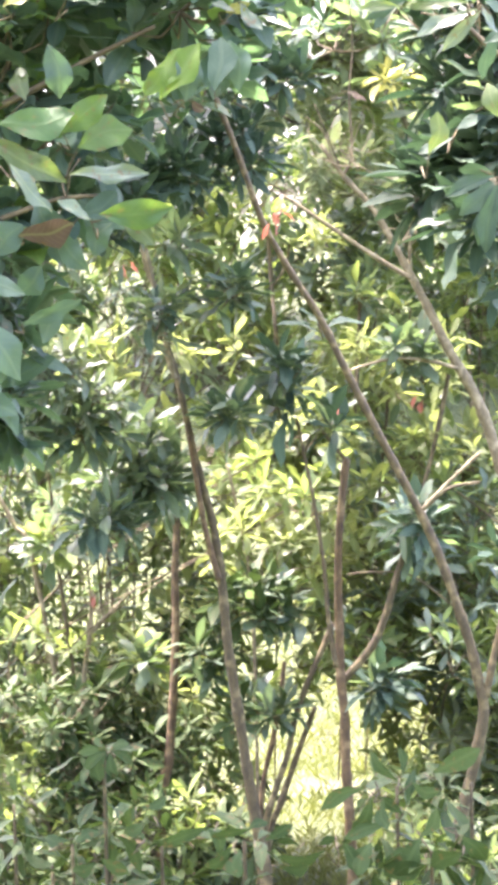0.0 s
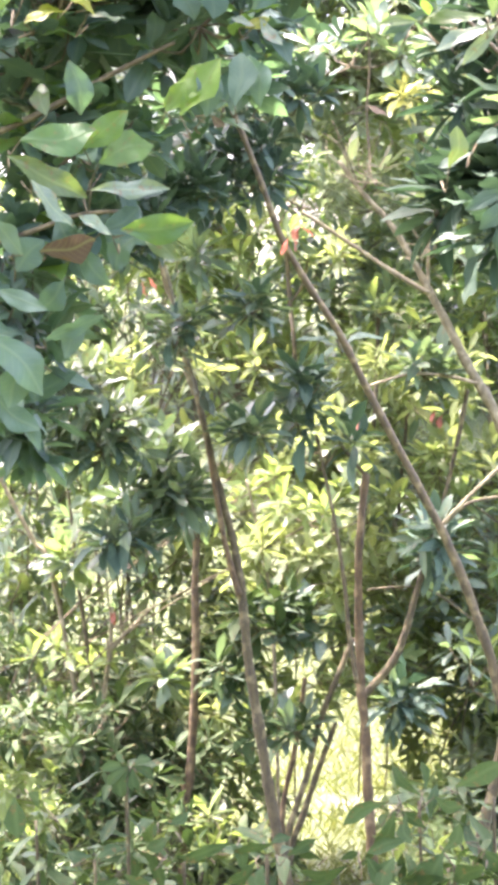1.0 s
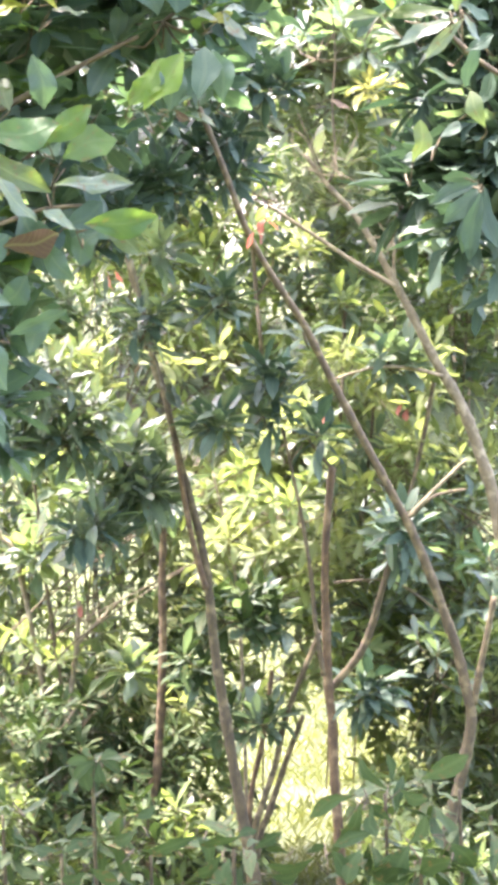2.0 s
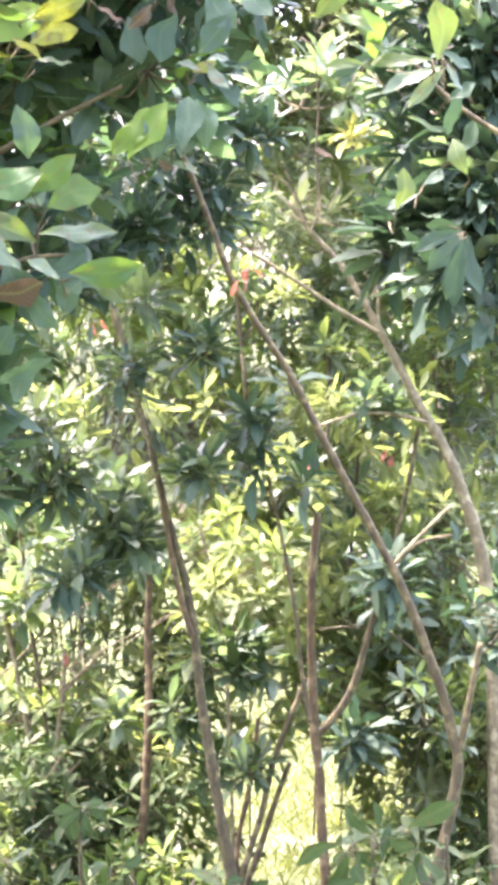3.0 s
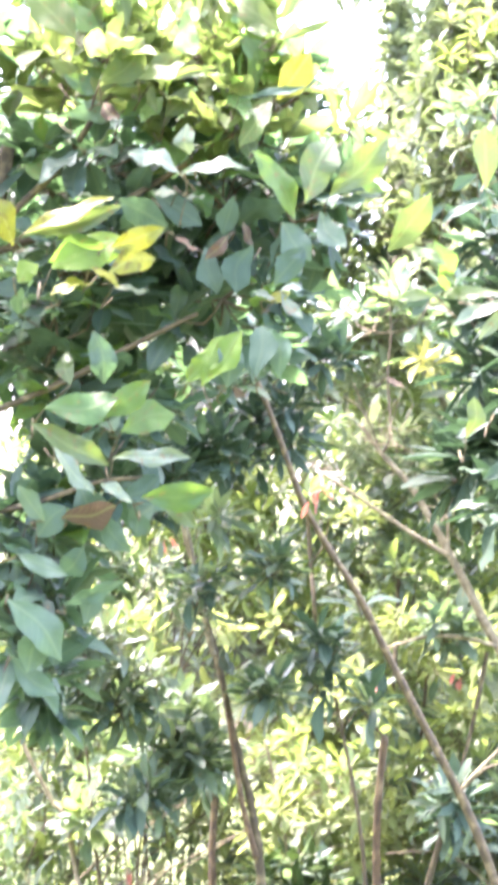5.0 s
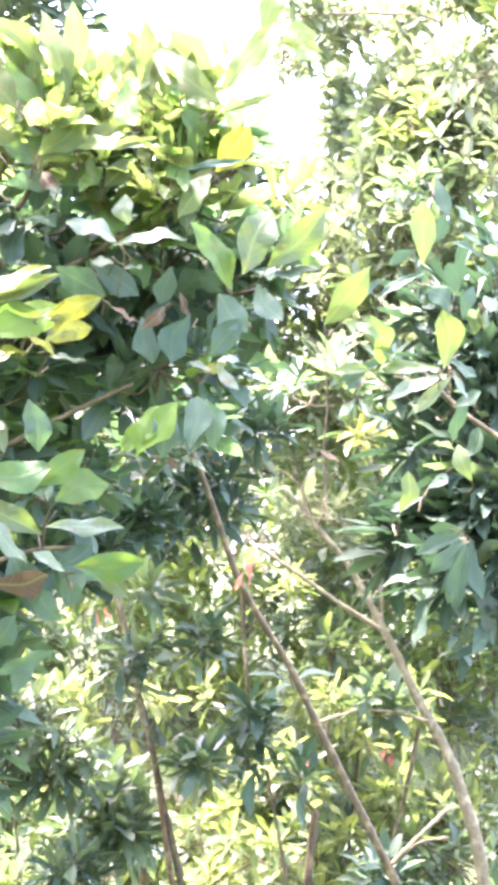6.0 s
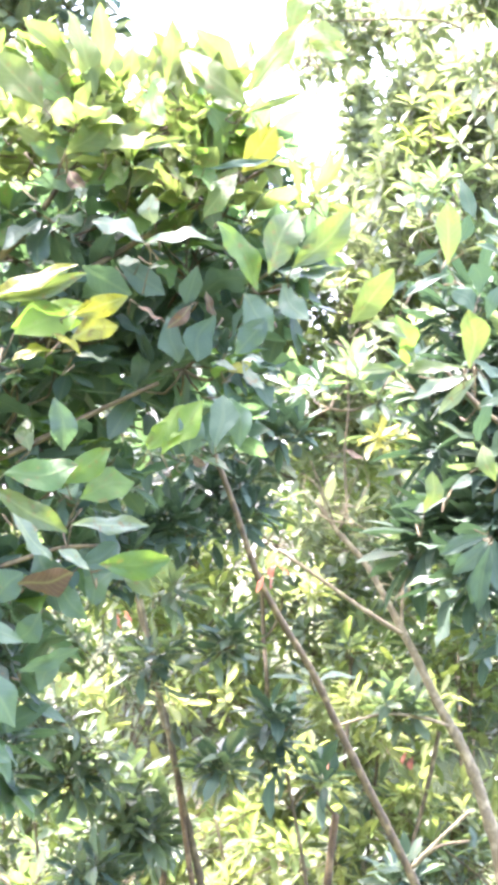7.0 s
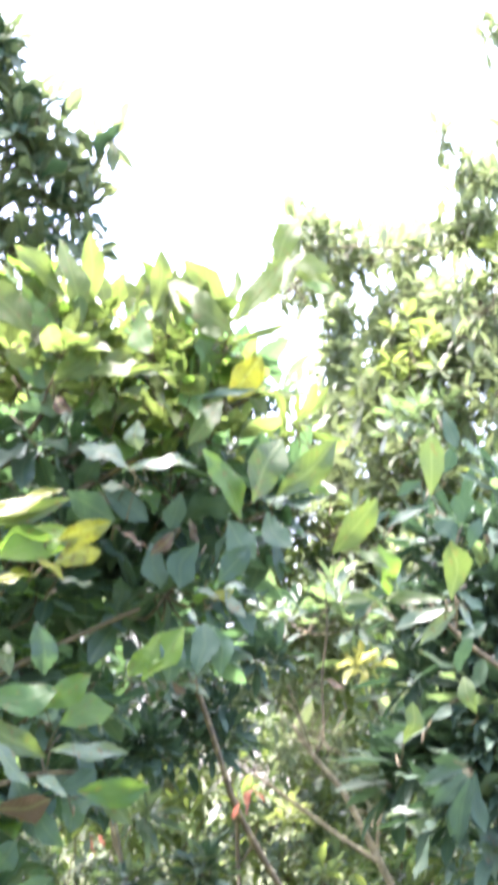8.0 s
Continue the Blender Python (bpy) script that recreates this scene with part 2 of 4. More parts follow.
def thing(name, base, label, category, group="", kind=""):
    """A thing's root at its foot. Each thing draws its own chances, by where it stands."""
    global RNG
    RNG = np.random.default_rng(int(abs(base[0]) * 1000) + int(abs(base[1]) * 100) * 7 + len(name))
    ob = new(name)
    ob.location = base
    return tagged(ob, label, category, group, kind)


def tube(points, r0, r1, sides=9, knots=0.12, seed=1, steps=6, flare=0.0):
    """A tapered, slightly knotty stem along a smooth line through points."""
    pts = [Vector(p) for p in points]
    line = []
    for i in range(len(pts) - 1):
        p0, p1, p2, p3 = pts[max(i - 1, 0)], pts[i], pts[i + 1], pts[min(i + 2, len(pts) - 1)]
        for k in range(steps):
            t = k / steps
            line.append(0.5 * (2 * p1 + (p2 - p0) * t + (2 * p0 - 5 * p1 + 4 * p2 - p3) * t * t + (3 * p1 - p0 - 3 * p2 + p3) * t ** 3))
    line.append(pts[-1])
    n = len(line)
    verts, quads = [], []
    side_way = Vector((0.3, 1.0, 0.2))
    for i, p in enumerate(line):
        way = (line[min(i + 1, n - 1)] - line[max(i - 1, 0)]).normalized()
        a = side_way.cross(way).normalized()
        b2 = way.cross(a)
        f = i / (n - 1)
        r = r0 + (r1 - r0) * f + flare * f ** 6
        r *= 1 + knots * noise.noise(Vector((p.z * 14, seed * 3.7, p.x * 9))) + (0.16 if (i + seed) % 7 == 0 else 0)
        for j in range(sides):
            g = 2 * math.pi * j / sides
            rr = r * (1 + 0.5 * knots * noise.noise(Vector((j * 1.3, p.z * 30, seed))))
            verts.append(p + a * (rr * math.cos(g)) + b2 * (rr * math.sin(g)))
    for i in range(n - 1):
        for j in range(sides):
            k = (j + 1) % sides
            quads.append((i * sides + j, i * sides + k, (i + 1) * sides + k, (i + 1) * sides + j))
    for ring, turn in ((0, 1), (n - 1, -1)):        # closed ends
        verts.append(line[ring])
        c = len(verts) - 1
        for j in range(0, sides - sides % 2, 2):
            q = (ring * sides + j, c, ring * sides + (j + 2) % sides, ring * sides + (j + 1) % sides)
            quads.append(q if turn > 0 else q[::-1])
    return np.array([tuple(v) for v in verts]), np.array(quads)


def stem(name, points, r0, r1, mat, parent, label="", **more):
    verts, quads = tube(points, 0.87 * r0, 0.87 * r1, **more)
    verts = verts - np.array(parent.location)
    return part(name, mesh_of(name, verts, quads, mat), parent, label)


def frames_along(ways, rolls):
    """Turns (N,3,3) whose second column is the leaf's way and whose third looks up, rolled."""
    y = ways / np.linalg.norm(ways, axis=1, keepdims=True)
    up = np.tile([0.0, 0.0, 1.0], (len(y), 1)) + RNG.normal(0, 0.05, (len(y), 3))
    x = np.cross(y, up)
    x /= np.linalg.norm(x, axis=1, keepdims=True) + 1e-9
    z = np.cross(x, y)
    c, s = np.cos(rolls)[:, None], np.sin(rolls)[:, None]
    x2, z2 = x * c + z * s, z * c - x * s
    return np.stack([x2, y, z2], axis=2)


def whorls(centres, axes, count, size, spread=(35, 105), vary=0.25, roll=0.35):
    """Leaves round each shoot tip: places, ways, rolls, sizes."""
    places, ways = [], []
    for c, a in zip(centres, axes):
        a = np.array(a) / np.linalg.norm(a)
        s = np.cross(a, (0.31, 0.9, 0.11))
        s /= np.linalg.norm(s)
        q = np.cross(a, s)
        n = RNG.integers(count[0], count[1] + 1)
        g0 = RNG.uniform(0, 6.28)
        for k in range(n):
            g = g0 + k * 2.4
            f = (k + 0.5) / n
            th = math.radians(spread[0] + (spread[1] - spread[0]) * f + RNG.normal(0, 9))
            way = a * math.cos(th) + (s * math.cos(g) + q * math.sin(g)) * math.sin(th)
            places.append(np.array(c) - a * f * size * 0.35 + way * size * 0.06)
            ways.append(way)
    places, ways = np.array(places), np.array(ways)
    sizes = size * (1 + RNG.normal(0, vary, len(ways))).clip(0.45, 1.5)
    return places, ways, RNG.normal(0, roll, len(ways)), sizes


def leaf_mass(name, leaves, kind, mat, parent, label="", width=1.0):
    """All these leaves as one mesh under parent."""
    places, ways, rolls, sizes = leaves
    tv, tu, tq = template(kind)
    n, k = len(places), len(tv)
    turns = frames_along(ways, rolls)
    bend, fold = RNG.uniform(-0.08, 0.26, n), RNG.uniform(0.05, 0.5, n)
    loc = np.repeat(tv[None], n, 0)
    loc[:, :, 2] = fold[:, None] * np.abs(tv[None, :, 0]) - bend[:, None] * tv[None, :, 1] ** 2
    loc[:, :, 0] *= width * RNG.uniform(0.8, 1.2, n)[:, None]
    loc *= sizes[:, None, None]
    verts = np.einsum("nij,nkj->nki", turns, loc) + places[:, None, :] - np.array(parent.location)
    quads = tq[None] + (np.arange(n) * k)[:, None, None]
    me = mesh_of(name, verts.reshape(-1, 3), quads.reshape(-1, 4), mat, np.tile(tu, (n, 1)))
    return tagged(part(name, me, parent, label), kind="stuff")


BLADES = {}


def blade(kind, mat, i):
    """One of six bent blades of a kind, made once and shared."""
    key = (kind, mat.name, i)
    if key not in BLADES:
        tv, tu, tq = template(kind)
        shape = ((0.08, 0.42, 0.14, 0.14, 0.0), (0.20, 0.60, -0.28, 0.20, 0.06), (0.34, 0.38, 0.36, 0.24, -0.07), (-0.14, 0.66, 0.14, 0.18, 0.09), (0.46, 0.50, -0.34, 0.24, -0.05), (0.24, 0.32, 0.46, 0.28, 0.10))[i]
        BLADES[key] = mesh_of("leaf", bent(tv, *shape, seed=i + len(kind)), tq, mat, tu)
    return BLADES[key]


def leaf_parts(leaves, kind, mats, parent, width=1.0):
    """Each leaf an object of its own; alike leaves share their mesh."""
    places, ways, rolls, sizes = leaves
    turns = frames_along(ways, rolls)
    base = np.array(parent.location)
    for p, r, s in zip(places - base, turns, sizes):
        mat = mats[RNG.integers(len(mats))]
        m = Matrix.LocRotScale(Vector(p), Matrix(r.tolist()).to_quaternion(), Vector((s * width * RNG.uniform(0.85, 1.15), s, s)))
        part("leaf", blade(kind, mat, int(RNG.integers(6))), parent, m=m)


def clump_points(x, y, z, rx, ry, rz, n):
    """Shoot tips spread through a lumpy ball, with ways that lead outward and up."""
    d = RNG.normal(0, 1, (n, 3))
    d /= np.linalg.norm(d, axis=1, keepdims=True)
    r = RNG.uniform(0.25, 1.0, n) ** 0.6
    c = np.array([x, y, z]) + d * r[:, None] * np.array([rx, ry, rz])
    axes = d * 0.6 + np.array([0, -0.45, 0.65]) + RNG.normal(0, 0.25, (n, 3))
    return c, axes


def twigs(name, hubs, tips, r, mat, parent, sides=5):
    vs, qs, k = [], [], 0
    for h, t in zip(hubs, tips):
        h, t = Vector(h), Vector(t)
        m = h.lerp(t, 0.55) + Vector(RNG.normal(0, 0.02, 3)) + Vector((0, 0, -0.02))
        v, q = tube([h, m, t], r, r * 0.5, sides=sides, steps=2)
        vs.append(v)
        qs.append(q + k)
        k += len(v)
    v = np.concatenate(vs) - np.array(parent.location)
    return tagged(part(name, mesh_of(name, v, np.concatenate(qs), mat), parent), kind="stuff")


def join(*sets):
    return tuple(np.concatenate([s[i] for s in sets]) for i in range(4))


def cut(leaves, keep):
    return tuple(a[keep] for a in leaves)


def on(y, *xz):
    """Points (x, z) set on the depth y."""
    return [(x, y, z) for x, z in xz]


# ---- ground ----
def height(x, y):
    f = min(max((y - 1.0) / 5.0, 0), 1)
    f = f * f * (3 - 2 * f)
    g = min(max((y - 11.0) / 9.0, 0), 1)
    return -0.5 * f + 3.0 * g * g * (3 - 2 * g) + 0.03 * noise.noise(Vector((x * 0.7, y * 0.7, 0.3)))


def build_ground():
    xs = [-400, -120, -40, -14, -8] + [-5 + 0.25 * i for i in range(41)] + [8, 14, 40, 120, 400]
    ys = [-60, -20, -6] + [-2 + 0.3 * i for i in range(76)] + [24, 40, 90, 250, 900]
    verts = np.array([(x, y, height(x, y)) for y in ys for x in xs])
    n = len(xs)
    quads = np.array([(j * n + i, j * n + i + 1, (j + 1) * n + i + 1, (j + 1) * n + i) for j in range(len(ys) - 1) for i in range(n - 1)])
    ob = new("ground", mesh_of("ground", verts, quads, GROUND))
    return tagged(ob, "sunlit grassy ground with bare soil patches", "ground", kind="structure")


build_ground()


def grass():
    root = thing("grass", (0, 0, 0), "sunlit yellow-green grass tufts on the ground", "grass", kind="stuff")
    n = 15000
    p = np.stack([RNG.uniform(-2.4, 2.4, n), RNG.uniform(6.5, 15.5, n), np.zeros(n)], 1)
    p[:3000, :2] = np.stack([RNG.uniform(0.0, 1.3, 3000), RNG.uniform(10.6, 13.6, 3000)], 1)      # thick in the clearing
    p[3000:5600, :2] = np.stack([RNG.uniform(-0.2, 0.8, 2600), RNG.uniform(6.6, 10.2, 2600)], 1)
    p[:, 2] = [height(a, b2) for a, b2, _ in p]
    ways = np.stack([RNG.normal(0, 0.8, n), RNG.normal(0, 0.8, n), np.ones(n)], 1)
    leaf_mass("grass_blades", (p, ways, RNG.uniform(0, 6, n), RNG.uniform(0.05, 0.12, n)), "lance", STRAW, root, width=0.35)


grass()

# ---- the thicket of slender stems ----
STEMS = "slender stems"


def leaning_shrub():
    t = thing("leaning_tree", (0.60, 7.2, height(0.60, 7.2)), "slender leaning tree with bare brown trunk and tufts of leaves", "tree", STEMS)
    y = 7.2
    stem("trunk", on(y, (-0.099, 2.281), (-0.051, 2.165), (-0.000, 2.028), (0.051, 1.892), (0.128, 1.755), (0.222, 1.609), (0.308, 1.437), (0.394, 1.273), (0.480, 1.110), (0.548, 0.980), (0.609, 0.833), (0.652, 0.712), (0.687, 0.608), (0.711, 0.504), (0.729, 0.40), (0.70, 0.234), (0.655, 0.033), (0.60, -0.52)), 0.009, 0.022, BARK, t, seed=3)
    stem("limb", on(y, (0.536, 1.023), (0.617, 1.109), (0.712, 1.199)), 0.008, 0.006, PALE, t, seed=4)
    stem("limb", on(y + 0.03, (0.544, 1.024), (0.620, 1.087), (0.715, 1.107)), 0.008, 0.005, BARK, t, seed=5)
    stem("limb", on(y, (0.80, 0.78), (0.765, 0.60), (0.735, 0.45)), 0.010, 0.014, BARK, t, seed=6)
    return t


def forked_tree():
    t = thing("forked_tree", (0.96, 8.2, height(0.96, 8.2)), "slender pale tree forking into thin bare limbs", "tree", STEMS)
    y = 8.2
    stem("trunk", on(y, (0.253, 2.205), (0.331, 2.098), (0.428, 1.991), (0.506, 1.864), (0.575, 1.738), (0.643, 1.611), (0.702, 1.493), (0.760, 1.396), (0.808, 1.302), (0.86, 1.159), (0.92, 0.943), (0.95, 0.549), (0.96, -0.52)), 0.008, 0.030, PALE, t, seed=7)
    stem("limb", on(y - 0.05, (0.561, 1.746), (0.445, 1.815), (0.329, 1.892), (0.212, 1.970), (0.125, 2.028)), 0.011, 0.006, PALE, t, seed=8)
    stem("limb", on(y - 0.05, (0.727, 1.436), (0.639, 1.459), (0.523, 1.471), (0.426, 1.452), (0.348, 1.427)), 0.008, 0.005, PALE, t, seed=9)
    stem("limb", on(y + 0.1, (0.706, 1.413), (0.681, 1.275), (0.651, 1.136), (0.612, 0.987)), 0.010, 0.008, BARK, t, seed=10)
    stem("limb", on(y, (0.331, 2.098), (0.360, 2.176), (0.350, 2.370), (0.360, 2.524), (0.351, 2.679)), 0.006, 0.003, BARK, t, seed=11)
    stem("limb", on(y, (0.565, 1.747), (0.561, 1.845), (0.569, 1.923)), 0.008, 0.005, PALE, t, seed=12)
    stem("limb", on(y, (0.331, 2.098), (0.29, 2.20), (0.231, 2.345)), 0.005, 0.0025, BARK, t, seed=13)
    stem("limb", on(y, (0.300, 2.140), (0.26, 2.25), (0.20, 2.30)), 0.004, 0.002, PALE, t, seed=14)
    return t


def twin_tree():
    t = thing("twin_stemmed_tree", (0.09, 7.5, height(0.09, 7.5)), "slender tree of two reddish-brown stems that join", "tree", STEMS)
    y = 7.5
    stem("trunk", on(y, (-0.283, 1.691), (-0.261, 1.557), (-0.234, 1.468), (-0.213, 1.387), (-0.190, 1.289), (-0.167, 1.181), (-0.137, 1.073), (-0.105, 0.947), (-0.084, 0.821), (-0.072, 0.713), (-0.058, 0.568), (-0.036, 0.424), (-0.013, 0.279), (0.013, 0.115), (0.040, -0.030), (0.063, -0.154), (0.09, -0.52)), 0.009, 0.024, BARK, t, seed=15)
    stem("limb", on(y - 0.02, (-0.181, 1.236), (-0.163, 1.128), (-0.142, 1.003), (-0.119, 0.895), (-0.086, 0.778)), 0.009, 0.013, RUDDY, t, seed=16)
    stem("limb", on(y, (-0.283, 1.691), (-0.32, 1.77), (-0.335, 1.86)), 0.009, 0.004, PALE, t, seed=17)
    stem("limb", on(y - 0.02, (-0.321, 1.825), (-0.295, 1.718), (-0.272, 1.611), (-0.251, 1.504), (-0.225, 1.415)), 0.008, 0.011, PALE, t, seed=18, knots=0.5)
    return t


def bushy_tree():
    t = thing("branching_shrub", (0.35, 7.6, height(0.35, 7.6)), "upright shrub branching low into several brown stems", "shrub", STEMS)
    y = 7.6
    stem("trunk", on(y, (0.321, 1.156), (0.306, 1.011), (0.297, 0.865), (0.297, 0.719), (0.301, 0.591), (0.306, 0.444), (0.320, 0.316), (0.324, 0.169), (0.333, 0.040), (0.346, -0.178), (0.35, -0.52)), 0.0135, 0.021, RUDDY, t, seed=19)
    stem("limb", on(y - 0.05, (0.160, 1.286), (0.187, 1.159), (0.214, 1.033), (0.236, 0.906), (0.253, 0.779), (0.264, 0.652), (0.289, 0.488)), 0.006, 0.009, BARK, t, seed=20)
    stem("limb", on(y + 0.03, (0.311, 0.431), (0.399, 0.532), (0.444, 0.623), (0.481, 0.752), (0.512, 0.862)), 0.016, 0.011, BARK, t, seed=21)
    stem("limb", on(y, (0.321, 1.153), (0.292, 1.184), (0.243, 1.247)), 0.009, 0.005, BARK, t, seed=22)
    stem("limb", on(y + 0.05, (0.326, 0.777), (0.418, 0.786), (0.528, 0.777), (0.638, 0.703), (0.693, 0.657)), 0.004, 0.003, BARK, t, seed=26)
    return t


def splayed_shrub():
    t = thing("splayed_shrub", (0.03, 7.85, height(0.03, 7.85)), "low shrub with splayed dark stems", "shrub", STEMS)
    stem("stem", on(7.8, (0.286, 0.602), (0.258, 0.527), (0.202, 0.396), (0.164, 0.283), (0.136, 0.151), (0.098, 0.037), (0.060, -0.114), (0.03, -0.52)), 0.010, 0.013, BARK, t, seed=23)
    stem("stem", on(7.9, (0.232, 0.304), (0.189, 0.189), (0.156, 0.094), (0.118, -0.021), (0.080, -0.136), (0.02, -0.52)), 0.010, 0.014, BARK, t, seed=24)
    stem("stem", on(8.0, (0.130, 0.442), (0.116, 0.327), (0.091, 0.172), (0.052, -0.041), (0.05, -0.52)), 0.009, 0.011, RUDDY, t, seed=25)
    stem("stem", on(8.3, (-0.070, 1.098), (-0.033, 0.939), (0.000, 0.789), (0.03, 0.4), (0.05, -0.52)), 0.005, 0.008, PALE, t, seed=32)
    return t


def lone_stem():
    t = thing("upright_tree", (-0.29, 8.0, height(-0.29, 8.0)), "thin upright tree with a reddish-brown stem", "tree", STEMS)
    stem("trunk", on(8.0, (-0.242, 1.020), (-0.237, 0.905), (-0.243, 0.732), (-0.240, 0.597), (-0.244, 0.443), (-0.251, 0.269), (-0.265, 0.095), (-0.284, -0.041), (-0.29, -0.52)), 0.013, 0.020, RUDDY, t, seed=27)
    return t


def pale_shrub():
    t = thing("pale_shrub", (-0.59, 8.4, height(-0.59, 8.4)), "small shrub with pale twisted stem", "shrub", STEMS)
    stem("stem", on(8.4, (-0.552, 0.639), (-0.558, 0.487), (-0.573, 0.386), (-0.586, 0.265), (-0.60, 0.0), (-0.59, -0.52)), 0.009, 0.013, PALE, t, seed=28)
    stem("stem", on(8.4, (-0.556, 0.487), (-0.477, 0.568), (-0.397, 0.645)), 0.011, 0.005, PALE, t, seed=29)
    stem("stem", on(8.4, (-0.706, 1.053), (-0.691, 0.932), (-0.678, 0.771), (-0.64, 0.5), (-0.60, 0.2)), 0.006, 0.010, BARK, t, seed=30)
    stem("stem", on(8.35, (-0.951, 1.121), (-0.882, 0.986), (-0.823, 0.876), (-0.754, 0.736), (-0.60, -0.1)), 0.008, 0.011, PALE, t, seed=31)
    return t


def dress(tree, clumps, size, mats, kind="lance", count=(10, 15), limit=240, width=1.25, joined=None, twig=0.0035, spread=(28, 98)):
    """Leaf tufts on twigs: the front ones leaf by leaf, the others joined."""
    hubs, tips, sets = [], [], []
    for x, y, z, rx, rz, n in clumps:
        c, a = clump_points(x, y, z, rx, min(rx, 0.3), rz, n)
        hubs += [(x, y, z - 0.3 * rz)] * n
        tips += list(c)
        sets.append(whorls(c, a, count, size, spread))
    leaves = join(*sets)
    order = np.argsort(leaves[0][:, 1])
    front = np.zeros(len(order), bool)
    front[order[:limit]] = True
    leaf_parts(cut(leaves, front), kind, mats, tree, width)
    if (~front).any():
        leaf_mass("crown", cut(leaves, ~front), kind, joined or mats[0], tree, width=width)
    twigs("brushwood", hubs, tips, twig, BARK, tree)
    return tree



def bare_twigs(tree, x, y, z, n, reach, mat):
    """A tangle of thin leafless twigs about a point."""
    tips = np.array([x, y, z]) + RNG.normal(0, 1, (n, 3)) * np.array([reach, reach * 0.5, reach]) + [0, 0, reach * 0.5]
    hubs = np.array([x, y, z]) + RNG.normal(0, 0.25 * reach, (n, 3))
    return twigs("bare_twig", hubs, tips, 0.0022, mat, tree, sides=5)


def old_leaves(tree, spots, mat, size=0.055):
    for x, y, z in spots:
        c = np.array([[x, y, z]] * 2) + RNG.normal(0, 0.012, (2, 3))
        leaf_parts((c, RNG.normal(0, 0.3, (2, 3)) + [0, -0.3, -0.8], RNG.normal(0, 0.5, 2), np.full(2, size)), "oval", [mat], tree)



def thin_trees():
    """Saplings that lean back into the bushes."""
    for y, line in ((8.6, ((0.070, 1.98), (0.088, 1.72), (0.105, 1.52))), (8.7, ((0.415, 1.70), (0.405, 1.45), (0.395, 1.27))), (8.7, ((0.545, 1.62), (0.53, 1.45), (0.515, 1.27)))):
        x, z = line[-1]
        t = thing("thin_tree", (x + 0.02, y + 2.0, height(x + 0.02, y + 2.0)), "thin dark brown sapling stem leaning among leaves", "tree", STEMS)
        stem("trunk", [*on(y, *line), (x, y + 0.5, z - 0.35), (x + 0.02, y + 1.5, z - 1.2), (x + 0.02, y + 2.0, height(x + 0.02, y + 2.0) - 0.02)], 0.010, 0.005, BARK, t, seed=int(y * 10))
        x, z = line[1]
        stem("limb", on(y, (x, z), (x + 0.05, z + 0.08), (x + 0.07, z + 0.2)), 0.006, 0.003, BARK, t, seed=33)
        dress(t, [(line[0][0], y, line[0][1], 0.06, 0.06, 3)], 0.09, [MID, DARK])


# x, depth, z, half width, half height, tufts
LEANING, FORKED, PALE_ONE = leaning_shrub(), forked_tree(), pale_shrub()
bare_twigs(FORKED, 0.36, 8.15, 2.16, 16, 0.08, PALE)
bare_twigs(FORKED, 0.56, 8.15, 1.92, 12, 0.07, PALE)
bare_twigs(PALE_ONE, -0.5, 8.3, 0.6, 12, 0.07, PALE)
old_leaves(LEANING, [(0.101, 7.12, 1.94), (0.076, 7.12, 1.89)], RED, 0.065)
old_leaves(FORKED, [(0.60, 8.3, 1.33), (0.33, 8.3, 1.30), (-0.40, 7.9, 1.80)], RED)
old_leaves(PALE_ONE, [(-0.55, 8.35, 0.62)], RED)
# The shadowed tuft behind the trunk has its shade put into leaf colour.
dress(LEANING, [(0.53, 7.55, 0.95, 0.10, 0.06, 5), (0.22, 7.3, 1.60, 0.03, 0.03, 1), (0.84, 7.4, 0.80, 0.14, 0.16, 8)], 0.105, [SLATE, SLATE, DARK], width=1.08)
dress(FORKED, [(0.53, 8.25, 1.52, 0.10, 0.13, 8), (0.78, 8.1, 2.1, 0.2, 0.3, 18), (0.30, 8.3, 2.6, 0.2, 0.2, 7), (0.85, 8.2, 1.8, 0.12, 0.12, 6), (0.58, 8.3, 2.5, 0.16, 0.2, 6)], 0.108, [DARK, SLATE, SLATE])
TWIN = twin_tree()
# White sky glints on this glossy clump are put into leaf colour.
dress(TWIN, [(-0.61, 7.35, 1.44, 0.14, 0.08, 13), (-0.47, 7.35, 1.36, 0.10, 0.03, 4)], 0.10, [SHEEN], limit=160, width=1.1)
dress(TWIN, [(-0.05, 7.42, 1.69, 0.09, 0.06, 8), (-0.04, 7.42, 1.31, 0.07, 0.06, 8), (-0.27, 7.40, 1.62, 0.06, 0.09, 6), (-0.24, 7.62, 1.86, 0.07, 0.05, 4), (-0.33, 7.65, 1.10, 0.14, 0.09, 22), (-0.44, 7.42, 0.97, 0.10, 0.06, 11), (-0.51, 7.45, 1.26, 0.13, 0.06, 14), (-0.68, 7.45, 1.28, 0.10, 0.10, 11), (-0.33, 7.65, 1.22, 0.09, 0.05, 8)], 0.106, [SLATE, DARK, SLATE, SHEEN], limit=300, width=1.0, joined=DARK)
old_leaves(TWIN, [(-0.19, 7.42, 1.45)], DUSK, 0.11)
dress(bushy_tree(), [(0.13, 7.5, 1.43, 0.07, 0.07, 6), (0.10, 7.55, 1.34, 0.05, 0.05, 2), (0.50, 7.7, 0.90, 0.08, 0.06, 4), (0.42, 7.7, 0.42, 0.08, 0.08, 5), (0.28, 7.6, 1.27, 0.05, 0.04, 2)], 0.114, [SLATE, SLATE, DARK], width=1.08)
